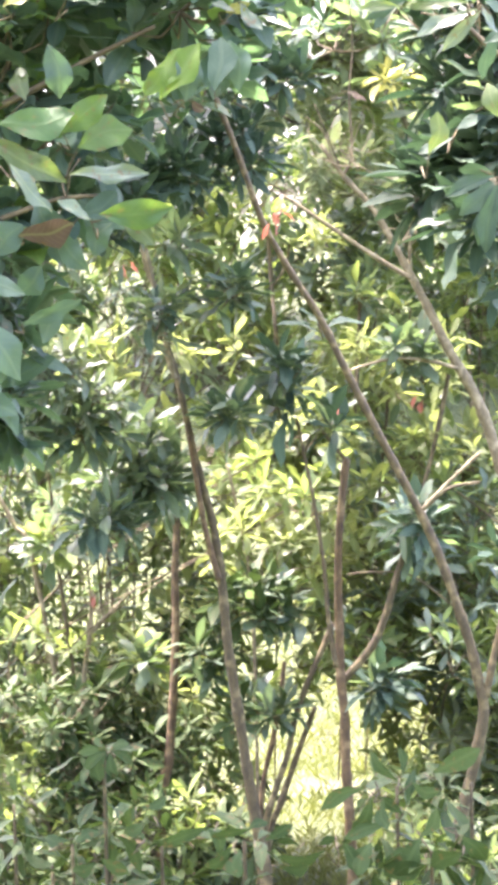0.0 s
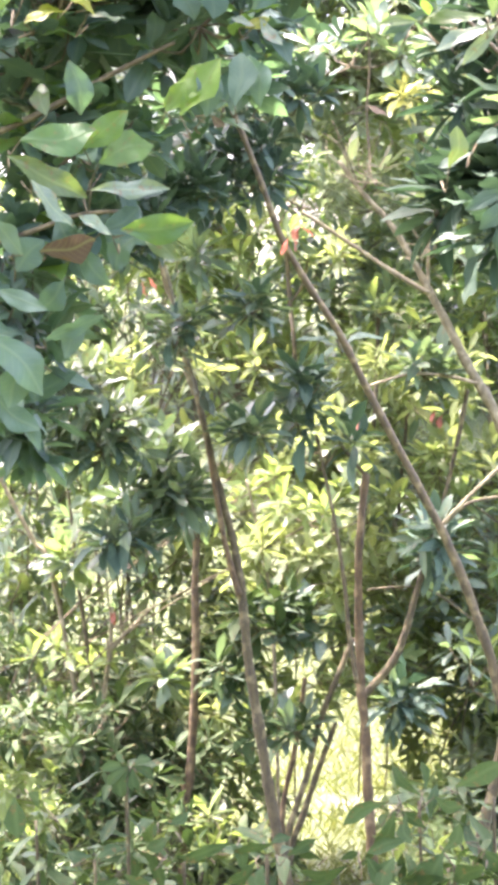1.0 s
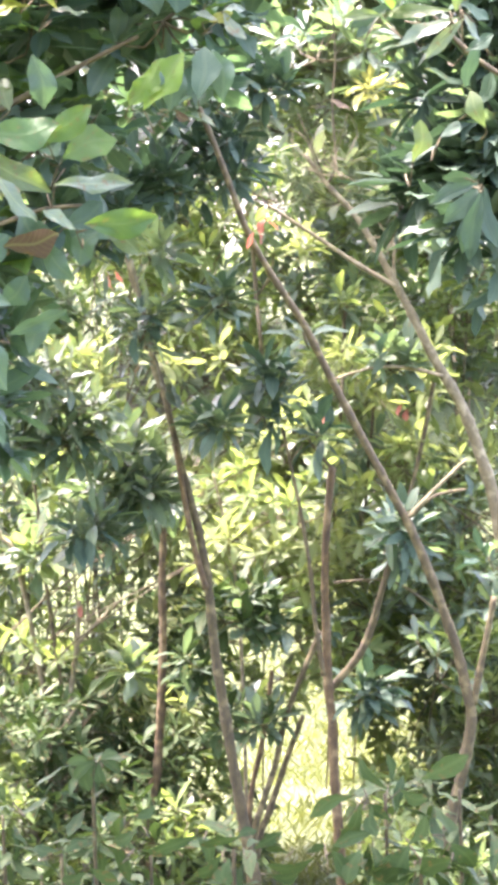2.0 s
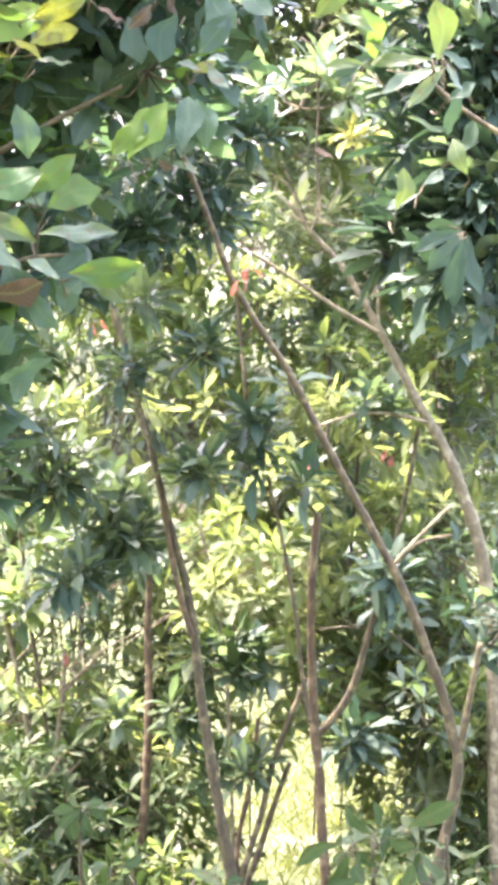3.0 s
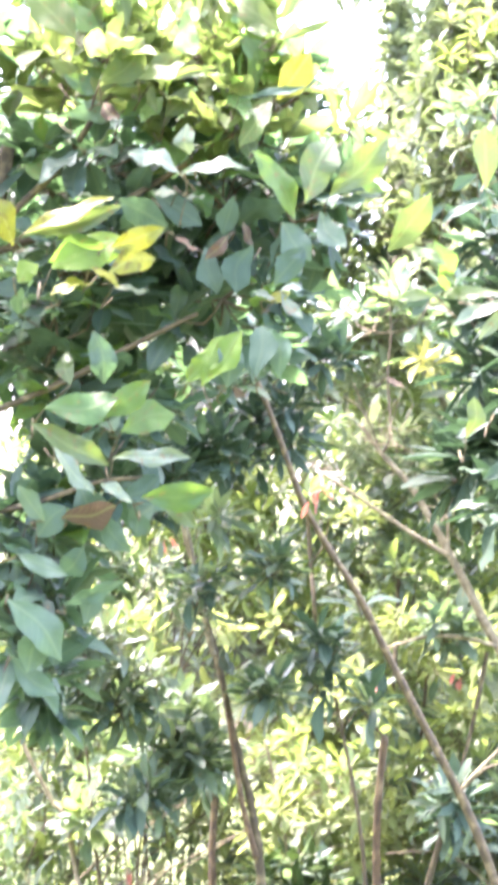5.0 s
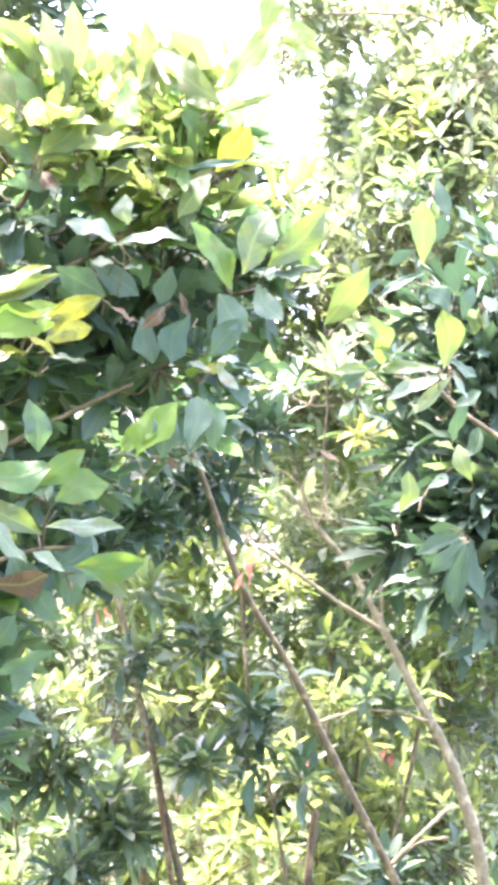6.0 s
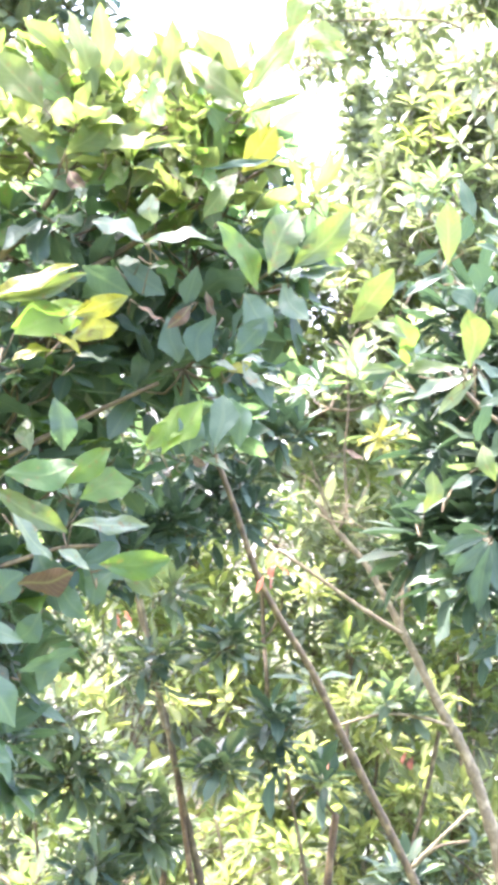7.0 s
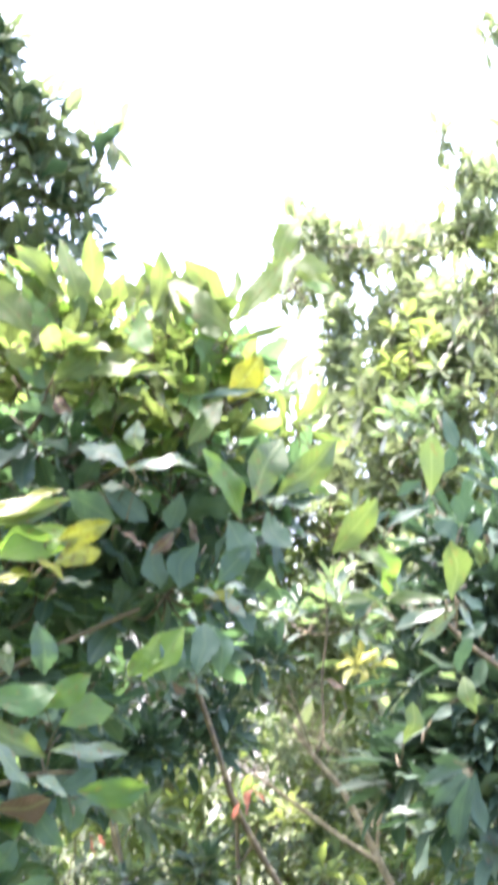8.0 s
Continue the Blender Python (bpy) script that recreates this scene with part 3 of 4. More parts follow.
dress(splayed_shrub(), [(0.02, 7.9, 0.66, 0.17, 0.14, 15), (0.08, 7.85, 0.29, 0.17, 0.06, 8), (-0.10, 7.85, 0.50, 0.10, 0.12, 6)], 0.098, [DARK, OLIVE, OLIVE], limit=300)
dress(lone_stem(), [(-0.25, 8.0, 1.05, 0.08, 0.07, 4)], 0.115, [DARK])
dress(PALE_ONE, [(-0.66, 8.3, 0.82, 0.09, 0.06, 5), (-0.66, 8.4, 1.1, 0.1, 0.08, 3), (-0.40, 8.3, 0.40, 0.10, 0.05, 4)], 0.110, [DARK, MID])

thin_trees()

# ---- sunlit undergrowth behind ----
def bush(name, label, x, y, clumps, size, mats, kind="lance", count=(9, 13), width=1.25, group="undergrowth bushes", limit=0, stems=3, category="bush", twig=0.0025):
    """A bush: a few thin stems and leaf tufts through its clumps, mats by clump."""
    z0 = height(x, y)
    t = thing(name, (x, y, z0), label, category, group)
    by_mat, hubs, tips = {}, [], []
    for k, (cx, cy, cz, rx, rz, n, m) in enumerate(clumps):
        c, a = clump_points(cx, cy, cz, rx, max(rx * 0.7, 0.2), rz, n)
        hubs += [(cx, cy, cz - 0.5 * rz)] * n
        tips += list(c)
        by_mat.setdefault(m, []).append(whorls(c, a, count, size))
    high = sorted(clumps, key=lambda c: -c[2])
    for k in range(stems):
        cx, cy, cz = high[k * max(1, len(high) // (stems * 2))][:3]
        lean = RNG.normal(0, 0.12)
        stem("stem", [(cx, cy, cz), (x + lean, y + 0.1, z0 + (cz - z0) * 0.6), (x + lean * 0.6, y, z0 + (cz - z0) * 0.25), (x + RNG.normal(0, 0.05), y, z0 - 0.03)], 0.003, 0.006, BARK, t, seed=k + 40, sides=7)
    for m, sets in by_mat.items():
        leaves = join(*sets)
        front = np.zeros(len(leaves[0]), bool)
        if limit:
            front[np.argsort(leaves[0][:, 1])[: limit // len(by_mat)]] = True
            leaf_parts(cut(leaves, front), kind, [mats[m]], t, width)
        leaf_mass("crown", cut(leaves, ~front), kind, mats[m], t, width=width)
    twigs("brushwood", hubs, tips, twig, BARK, t, sides=4)
    return t


# x, depth, lowest and highest clump, share of (dark, green, yellow-green) clumps
THICKET_FAR = [
    (0.42, 9.8, 1.85, 3.37, 0.2, 0.4), (-0.45, 9.3, -0.14, 1.42, 0.2, 0.4), (0.98, 9.9, -0.35, 1.20, 0.3, 0.4),
    (-0.22, 9.3, -0.14, 0.57, 0.1, 0.3), (-0.95, 9.2, -0.11, 2.14, 0.3, 0.5), (-0.98, 9.5, 0.00, 1.50, 0.3, 0.5), (-1.20, 9.7, 0.00, 1.50, 0.3, 0.5),
    (-1.15, 8.9, -0.30, 1.30, 0.3, 0.5), (-0.80, 9.0, -0.35, 1.80, 0.3, 0.4),
]
THICKET_MID = [
    (-0.45, 9.1, -0.35, 2.10, 0.2, 0.4), (-0.10, 8.9, 0.30, 1.50, 0, 0.2), (0.22, 9.2, 0.32, 1.70, 0, 0.25), (0.55, 9.0, 0.15, 2.50, 0.08, 0.4),
    (0.85, 8.9, -0.10, 3.20, 0.12, 0.45), (1.20, 9.1, -0.30, 4.00, 0.35, 0.5), (-0.62, 9.3, -0.01, 3.30, 0.1, 0.35), (-0.18, 9.2, 0.16, 3.39, 0.1, 0.3),
    (0.19, 9.4, 0.45, 3.28, 0.05, 0.3), (0.72, 9.2, 0.43, 4.02, 0.1, 0.4),
    (0.70, 8.8, 0.45, 1.20, 0.25, 0.55), (0.90, 8.7, 0.15, 1.20, 0.25, 0.55), (0.32, 8.9, 0.75, 1.35, 0.0, 0.35), (0.05, 8.8, 0.70, 1.35, 0.0, 0.35),
    (0.68, 8.7, 0.28, 0.85, 0.05, 0.55), (0.50, 9.0, 0.38, 0.85, 0.0, 0.5), (0.58, 9.2, 0.24, 0.80, 0.1, 0.5), (0.74, 9.1, 0.20, 0.80, 0.1, 0.5), (0.42, 9.3, 0.34, 0.85, 0.0, 0.5), (0.82, 8.5, 0.05, 0.75, 0.0, 0.55), (0.15, 8.9, 0.52, 0.85, 0.1, 0.4), (0.02, 9.0, 1.65, 2.15, 0.2, 0.5), (0.20, 9.1, 1.75, 2.25, 0.1, 0.5),
]
THICKET_FRONT = [
    (0.12, 8.3, 0.80, 1.30, 0.0, 0.5), (0.44, 8.35, 0.72, 1.20, 0.0, 0.5), (0.60, 8.4, 0.42, 0.95, 0.1, 0.6), (-0.10, 8.35, 0.85, 1.20, 0.0, 0.5),
]
THICKET_HIGH = [
    (1.16, 9.3, -0.01, 4.28, 0.15, 0.4), (0.40, 9.7, 2.55, 3.45, 0.05, 0.45), (0.12, 9.8, 2.90, 3.35, 0.05, 0.45), (0.75, 9.8, 2.20, 3.70, 0.05, 0.45),
    (0.26, 9.5, 2.70, 3.46, 0.1, 0.4), (0.76, 9.6, 1.77, 3.93, 0.1, 0.4), (-0.13, 9.4, 2.10, 3.44, 0.1, 0.4),
    (-0.62, 9.7, 1.50, 3.20, 0.15, 0.4), (0.14, 9.6, 2.70, 3.42, 0.1, 0.4),
]
for x, y, low, high, dark, green in THICKET_FAR + THICKET_MID + THICKET_FRONT + THICKET_HIGH:
    cl, z = [], low
    while z < high:
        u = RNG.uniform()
        # Clump tones by height and side put light and shade into leaf colour.
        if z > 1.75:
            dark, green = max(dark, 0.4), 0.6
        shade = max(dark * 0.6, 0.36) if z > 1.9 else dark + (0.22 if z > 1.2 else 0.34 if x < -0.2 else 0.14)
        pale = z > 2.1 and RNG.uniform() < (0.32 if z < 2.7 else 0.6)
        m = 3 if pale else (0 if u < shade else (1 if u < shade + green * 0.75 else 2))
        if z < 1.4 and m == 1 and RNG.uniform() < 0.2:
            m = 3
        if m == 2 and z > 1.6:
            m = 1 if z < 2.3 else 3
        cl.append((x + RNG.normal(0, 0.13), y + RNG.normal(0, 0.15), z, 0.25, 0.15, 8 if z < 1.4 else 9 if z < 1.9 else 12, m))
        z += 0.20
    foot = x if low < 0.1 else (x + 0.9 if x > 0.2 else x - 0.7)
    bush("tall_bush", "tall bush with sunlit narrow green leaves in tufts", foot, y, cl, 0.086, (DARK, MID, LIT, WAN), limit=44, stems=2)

# low growth under them, clear towards the sunlit clearing
for x, y, top in ((-1.05, 8.5, 0.5), (-0.78, 8.6, 0.45), (-0.5, 8.5, 0.4), (-0.28, 8.7, 0.55), (-0.08, 8.5, 0.35), (0.80, 8.6, 0.45), (0.95, 8.4, 0.5), (1.1, 8.6, 0.5), (-0.62, 7.9, 0.32), (-0.3, 8.2, 0.2), (-0.4, 7.7, 0.1), (0.70, 7.6, 0.0), (0.66, 8.3, 0.0), (-0.8, 8.0, 0.3), (-0.15, 7.8, 0.0), (-0.5, 8.0, 0.3)):
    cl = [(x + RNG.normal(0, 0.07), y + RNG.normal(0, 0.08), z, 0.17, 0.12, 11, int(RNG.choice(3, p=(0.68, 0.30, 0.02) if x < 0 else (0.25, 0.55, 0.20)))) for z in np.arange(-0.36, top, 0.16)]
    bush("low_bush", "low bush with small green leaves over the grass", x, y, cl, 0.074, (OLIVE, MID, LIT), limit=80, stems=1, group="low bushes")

# bright yellowish tufts, sun and a backlit gap put into their colour, and old red leaves
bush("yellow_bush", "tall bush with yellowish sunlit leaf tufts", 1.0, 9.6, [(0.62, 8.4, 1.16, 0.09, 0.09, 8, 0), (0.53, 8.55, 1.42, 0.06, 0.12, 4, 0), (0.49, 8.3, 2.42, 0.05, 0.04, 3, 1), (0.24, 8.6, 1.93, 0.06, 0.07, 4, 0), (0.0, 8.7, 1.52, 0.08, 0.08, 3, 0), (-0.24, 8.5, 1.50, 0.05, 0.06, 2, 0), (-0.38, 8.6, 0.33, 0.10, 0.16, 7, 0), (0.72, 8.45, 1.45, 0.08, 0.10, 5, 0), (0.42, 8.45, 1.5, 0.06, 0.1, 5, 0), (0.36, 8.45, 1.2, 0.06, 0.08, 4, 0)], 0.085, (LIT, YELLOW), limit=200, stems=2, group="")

# slender pale trees that stand up against the sky
SPRIGS = [(0.60, 3.5), (0.62, 3.75), (0.80, 3.6), (1.0, 3.8), (0.62, 3.95), (0.60, 4.12), (0.85, 4.15), (1.02, 4.3), (0.30, 4.22), (0.95, 4.6), (0.70, 3.35), (0.5, 3.2), (0.95, 3.3), (0.65, 3.0), (0.85, 2.9), (1.15, 4.4), (1.1, 3.9), (0.15, 4.18), (0.2, 4.34), (0.36, 4.36), (0.5, 4.34), (0.65, 4.36), (0.8, 4.4), (0.92, 4.42), (0.70, 3.9), (0.74, 3.95), (0.66, 3.72), (0.92, 4.05), (0.62, 3.62)]
for y, n in ((9.6, 16), (10.6, 20)):
    f = y / 9.6
    tree = bush("pale_leaved_tree", "slender tree with pale green leaves against the sky", 1.0 * f, y, [((x + 0.06) * f, y + RNG.normal(0, 0.1), 1.65 + (z - 1.65) * f, 0.17, 0.12 if z < 4.1 else 0.08, n if z < 4.1 else n // 2, int(RNG.uniform() < 0.15)) for x, z in SPRIGS], 0.095, (WAN, MID), limit=150, group="pale trees", category="tree", stems=2)
    if y < 10:
        stem("limb", on(y - 0.1, (0.20, 4.27), (0.39, 4.29), (0.61, 4.30), (0.84, 4.27), (1.04, 4.05)), 0.004, 0.008, PALE, tree, seed=77, knots=0.4)
bush("sparse_tree", "thin sparse twigs with few leaves against the sky", 1.35, 9.4, [(0.82, 9.4, 4.76, 0.04, 0.05, 3, 0), (0.92, 9.4, 4.6, 0.07, 0.1, 6, 0), (0.99, 9.4, 4.45, 0.09, 0.1, 7, 0), (0.99, 9.4, 5.22, 0.06, 0.06, 6, 0), (1.1, 9.4, 4.9, 0.08, 0.15, 6, 0), (1.3, 9.4, 4.5, 0.15, 0.2, 8, 0)], 0.09, (WAN,), limit=120, group="", category="tree", stems=3)

# ---- far trees ----
for i, (x, y, top) in enumerate([(-3.4, 15.5, 4.4), (-1.9, 16.5, 4.9), (-0.6, 15.8, 4.7), (0.55, 16.6, 4.6), (1.25, 15.7, 5.7), (1.9, 16.2, 6.0), (3.2, 15.4, 6.2)]):
    cl = [(x + RNG.normal(0, 0.3), y + RNG.normal(0, 0.3), z, 0.75, 0.4, 40, int(RNG.uniform() < 0.5)) for z in np.arange(height(x, y) + 0.3, top - 0.3, 0.45)]
    bush("far_tree", "far sunlit tree with pale green leaves", x, y, cl, 0.15, (WAN, BROAD), "oval", (7, 10), width=1.0, group="far trees", category="tree", stems=2, twig=0.004)
bush("far_spire_tree", "far narrow tree standing up against the sky", 0.68, 14.0, [(0.64 + RNG.normal(0, 0.03), 14.0, z, 0.11, 0.14, 14, 0) for z in np.arange(0.5, 5.3, 0.2)], 0.13, (WAN,), group="far trees", category="tree", stems=1, twig=0.004)

# ---- the near shrub with broad leaves ----
# x and z of a leaf's foot and of its tip, its width, its depth
NEAR_LIT = [
    (-0.34, 2.81, -0.35, 3.02, 0.072, 4.90),
    (-0.39, 2.89, -0.51, 2.97, 0.061, 4.95),
    (-0.45, 2.79, -0.56, 2.91, 0.088, 4.92),
    (-0.01, 2.80, -0.17, 2.95, 0.072, 4.90),
    (-0.01, 2.82, 0.09, 2.97, 0.065, 4.86),
    (0.07, 2.96, 0.13, 3.09, 0.056, 4.92),
    (0.11, 2.97, 0.19, 2.99, 0.050, 4.95),
    (-0.16, 2.82, -0.22, 2.96, 0.057, 5.00),
    (-0.13, 2.84, -0.17, 2.97, 0.062, 5.02),
    (-0.39, 2.67, -0.30, 2.77, 0.067, 4.82),
    (-0.31, 2.68, -0.22, 2.73, 0.059, 4.80),
    (-0.03, 2.64, -0.12, 2.57, 0.067, 4.84),
    (0.04, 2.42, 0.12, 2.56, 0.077, 4.78),
    (0.09, 2.44, 0.21, 2.57, 0.067, 4.82),
    (0.21, 2.32, 0.30, 2.43, 0.066, 4.78),
]
NEAR_LIT_MORE = [
    (0.25, 2.33, 0.33, 2.30, 0.025, 4.80),
    (-0.54, 2.35, -0.34, 2.42, 0.041, 4.78),
    (-0.45, 2.05, -0.47, 2.13, 0.042, 4.90),
    (-0.52, 1.96, -0.35, 1.89, 0.055, 4.78),
    (-0.18, 1.75, -0.25, 1.80, 0.044, 4.84),
    (-0.30, 2.88, -0.33, 2.97, 0.054, 5.03),
    (-0.25, 2.88, -0.27, 2.97, 0.048, 5.05),
    (-0.44, 2.83, -0.47, 2.92, 0.054, 5.02),
    (-0.53, 2.87, -0.55, 2.98, 0.060, 5.05),
    (-0.26, 2.63, -0.20, 2.69, 0.053, 4.95),
    (-0.51, 2.75, -0.43, 2.70, 0.050, 4.95),
    (-0.02, 2.78, 0.11, 2.83, 0.021, 4.88),
    (0.14, 2.67, 0.17, 2.75, 0.027, 5.10),
    (0.12, 2.66, 0.11, 2.74, 0.024, 5.10),
    (0.13, 2.65, 0.21, 2.67, 0.024, 5.10),
]
NEAR_GREEN = [
    (-0.07, 2.53, 0.03, 2.40, 0.062, 4.80),
    (-0.34, 2.31, -0.49, 2.28, 0.075, 4.78),
    (-0.49, 1.99, -0.34, 2.03, 0.075, 4.76),
    (-0.37, 1.98, -0.28, 2.05, 0.058, 4.84),
    (-0.34, 1.95, -0.22, 1.99, 0.072, 4.86),
    (-0.29, 1.81, -0.14, 1.83, 0.061, 4.76),
    (-0.48, 2.90, -0.40, 2.81, 0.057, 4.95),
    (-0.22, 2.85, -0.18, 2.75, 0.061, 4.92),
    (-0.10, 2.80, -0.03, 2.71, 0.070, 4.90),
    (0.13, 2.93, 0.20, 2.92, 0.028, 4.93),
    (0.21, 2.47, 0.15, 2.49, 0.028, 4.95),
    (-0.33, 2.67, -0.38, 2.76, 0.053, 4.95),
    (0.31, 2.36, 0.37, 2.26, 0.054, 4.90),
    (-0.38, 2.45, -0.45, 2.38, 0.054, 4.90),
]
NEAR_PALE = [
    (-0.22, 2.48, -0.33, 2.54, 0.041, 4.78),
    (-0.21, 2.48, -0.07, 2.52, 0.039, 4.78),
    (-0.20, 2.53, -0.22, 2.58, 0.053, 4.84),
    (-0.18, 2.66, -0.13, 2.61, 0.017, 4.86),
    (-0.14, 2.72, -0.25, 2.69, 0.021, 4.86),
    (-0.03, 2.79, -0.09, 2.81, 0.030, 4.88),
    (-0.47, 1.91, -0.37, 1.83, 0.048, 4.76),
    (-0.35, 1.89, -0.19, 1.91, 0.034, 4.78),
    (-0.31, 1.80, -0.38, 1.83, 0.030, 4.80),
    (-0.23, 2.45, -0.28, 2.47, 0.025, 4.86),
    (-0.21, 2.44, -0.17, 2.46, 0.023, 4.86),
    (-0.02, 2.23, -0.07, 2.24, 0.023, 4.88),
    (-0.01, 2.25, 0.04, 2.19, 0.028, 4.90),
    (-0.36, 2.25, -0.28, 2.26, 0.023, 4.85),
    (-0.29, 2.69, -0.27, 2.63, 0.023, 4.90),
]
NEAR_DARK = [
    (-0.12, 2.04, -0.08, 2.15, 0.067, 4.82),
    (-0.06, 2.06, -0.06, 2.17, 0.062, 4.80),
    (-0.01, 2.06, -0.04, 2.16, 0.053, 4.82),
    (-0.33, 1.81, -0.26, 1.86, 0.060, 4.82),
    (-0.35, 2.44, -0.25, 2.38, 0.069, 4.86),
    (-0.11, 2.45, -0.13, 2.37, 0.058, 4.88),
    (-0.01, 2.39, 0.06, 2.32, 0.064, 4.86),
    (-0.07, 2.34, -0.10, 2.24, 0.069, 4.84),
    (0.04, 2.34, -0.02, 2.26, 0.058, 4.86),
    (-0.28, 2.46, -0.18, 2.39, 0.058, 4.90),
    (-0.40, 2.16, -0.38, 2.05, 0.058, 4.86),
    (-0.17, 2.34, -0.13, 2.25, 0.058, 4.88),
    (0.07, 2.42, 0.13, 2.34, 0.058, 4.90),
    (-0.10, 2.65, 0.04, 2.66, 0.015, 4.84),
    (-0.47, 2.64, -0.36, 2.62, 0.047, 4.95),
]
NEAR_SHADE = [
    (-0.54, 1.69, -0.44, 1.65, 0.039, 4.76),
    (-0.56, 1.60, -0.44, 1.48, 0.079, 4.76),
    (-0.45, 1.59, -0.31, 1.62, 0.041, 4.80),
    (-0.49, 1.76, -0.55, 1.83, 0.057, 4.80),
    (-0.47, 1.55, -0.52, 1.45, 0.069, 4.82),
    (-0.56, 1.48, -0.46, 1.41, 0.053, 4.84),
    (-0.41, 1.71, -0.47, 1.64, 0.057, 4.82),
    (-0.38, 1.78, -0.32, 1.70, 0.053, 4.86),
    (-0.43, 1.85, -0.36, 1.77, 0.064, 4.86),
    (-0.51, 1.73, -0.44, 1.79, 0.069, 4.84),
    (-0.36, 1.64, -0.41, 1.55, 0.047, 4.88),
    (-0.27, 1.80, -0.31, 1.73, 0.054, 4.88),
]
NEAR_YELLOW = [
    (-0.02, 2.65, 0.05, 2.75, 0.069, 4.86),
    (-0.54, 2.35, -0.36, 2.43, 0.048, 4.77),
    (-0.36, 2.32, -0.25, 2.36, 0.048, 4.76),
    (-0.36, 2.27, -0.26, 2.31, 0.055, 4.75),
    (-0.48, 2.22, -0.40, 2.27, 0.052, 4.75),
    (-0.63, 2.43, -0.54, 2.35, 0.064, 4.78),
    (-0.40, 2.28, -0.34, 2.25, 0.023, 4.76),
    (-0.04, 2.23, 0.01, 2.25, 0.030, 4.90),
]
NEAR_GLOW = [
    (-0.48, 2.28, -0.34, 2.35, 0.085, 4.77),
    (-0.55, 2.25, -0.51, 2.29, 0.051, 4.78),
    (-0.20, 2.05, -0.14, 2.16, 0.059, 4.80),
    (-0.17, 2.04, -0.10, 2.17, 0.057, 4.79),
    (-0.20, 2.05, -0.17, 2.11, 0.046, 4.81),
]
NEAR_TOP = [
    (-0.34, 2.85, -0.35, 3.03, 0.055, 4.98),
    (-0.44, 2.89, -0.51, 2.97, 0.048, 5.00),
    (-0.39, 2.89, -0.45, 2.99, 0.045, 5.02),
    (-0.19, 2.86, -0.18, 3.01, 0.047, 4.98),
    (-0.16, 2.86, -0.15, 2.97, 0.036, 5.00),
    (-0.23, 2.89, -0.22, 2.97, 0.033, 5.02),
    (-0.02, 2.85, -0.14, 2.97, 0.057, 4.96),
    (-0.02, 2.85, 0.12, 3.04, 0.061, 4.95),
    (-0.01, 2.81, 0.13, 2.85, 0.024, 4.97),
    (0.11, 2.97, 0.20, 2.95, 0.036, 5.00),
    (-0.10, 2.84, -0.12, 2.91, 0.040, 4.99),
    (-0.14, 2.87, -0.11, 3.00, 0.038, 5.03),
    (-0.38, 2.71, -0.31, 2.81, 0.064, 4.94),
    (-0.30, 2.72, -0.23, 2.76, 0.052, 4.94),
    (-0.50, 2.77, -0.48, 2.87, 0.054, 4.96),
    (-0.03, 2.67, -0.12, 2.59, 0.068, 4.92),
    (0.11, 2.62, 0.07, 2.70, 0.021, 4.98),
    (0.14, 2.63, 0.19, 2.72, 0.021, 4.98),
    (0.13, 2.64, 0.13, 2.70, 0.019, 4.99),
    (-0.29, 2.88, -0.27, 2.95, 0.036, 5.04),
    (-0.03, 2.87, -0.02, 3.00, 0.031, 5.05),
    (-0.48, 2.89, -0.45, 2.98, 0.036, 5.05),
]
NEAR_TOP_GREEN = [
    (-0.43, 2.76, -0.35, 2.69, 0.047, 4.95),
    (-0.09, 2.84, -0.04, 2.75, 0.050, 4.96),
    (-0.40, 2.84, -0.34, 2.77, 0.047, 4.98),
    (-0.48, 2.72, -0.39, 2.68, 0.042, 4.95),
    (-0.23, 2.84, -0.18, 2.89, 0.043, 5.00),
    (-0.28, 2.67, -0.35, 2.63, 0.035, 4.95),
    (-0.17, 2.72, -0.24, 2.70, 0.021, 4.93),
]
NEAR_DRY = [
    (-0.12, 2.36, -0.16, 2.31, 0.028, 4.84),
    (-0.09, 2.39, -0.06, 2.34, 0.023, 4.85),
    (-0.23, 2.35, -0.17, 2.33, 0.021, 4.80),
    (-0.39, 2.65, -0.35, 2.62, 0.037, 4.90),
    (-0.46, 1.77, -0.35, 1.81, 0.067, 4.84),
    (0.21, 2.07, 0.25, 2.05, 0.016, 4.90),
    (-0.11, 2.05, -0.08, 2.03, 0.019, 4.90),
]
RIGHT_LIT = [
    (0.42, 2.47, 0.42, 2.60, 0.063, 4.90),
    (0.47, 2.25, 0.45, 2.37, 0.063, 4.90),
    (0.46, 2.25, 0.31, 2.27, 0.035, 4.90),
    (0.41, 1.97, 0.43, 2.06, 0.045, 5.30),
    (0.55, 2.03, 0.52, 2.10, 0.041, 5.10),
    (0.32, 2.25, 0.24, 2.24, 0.026, 4.95),
    (0.36, 2.27, 0.30, 2.36, 0.047, 4.95),
]
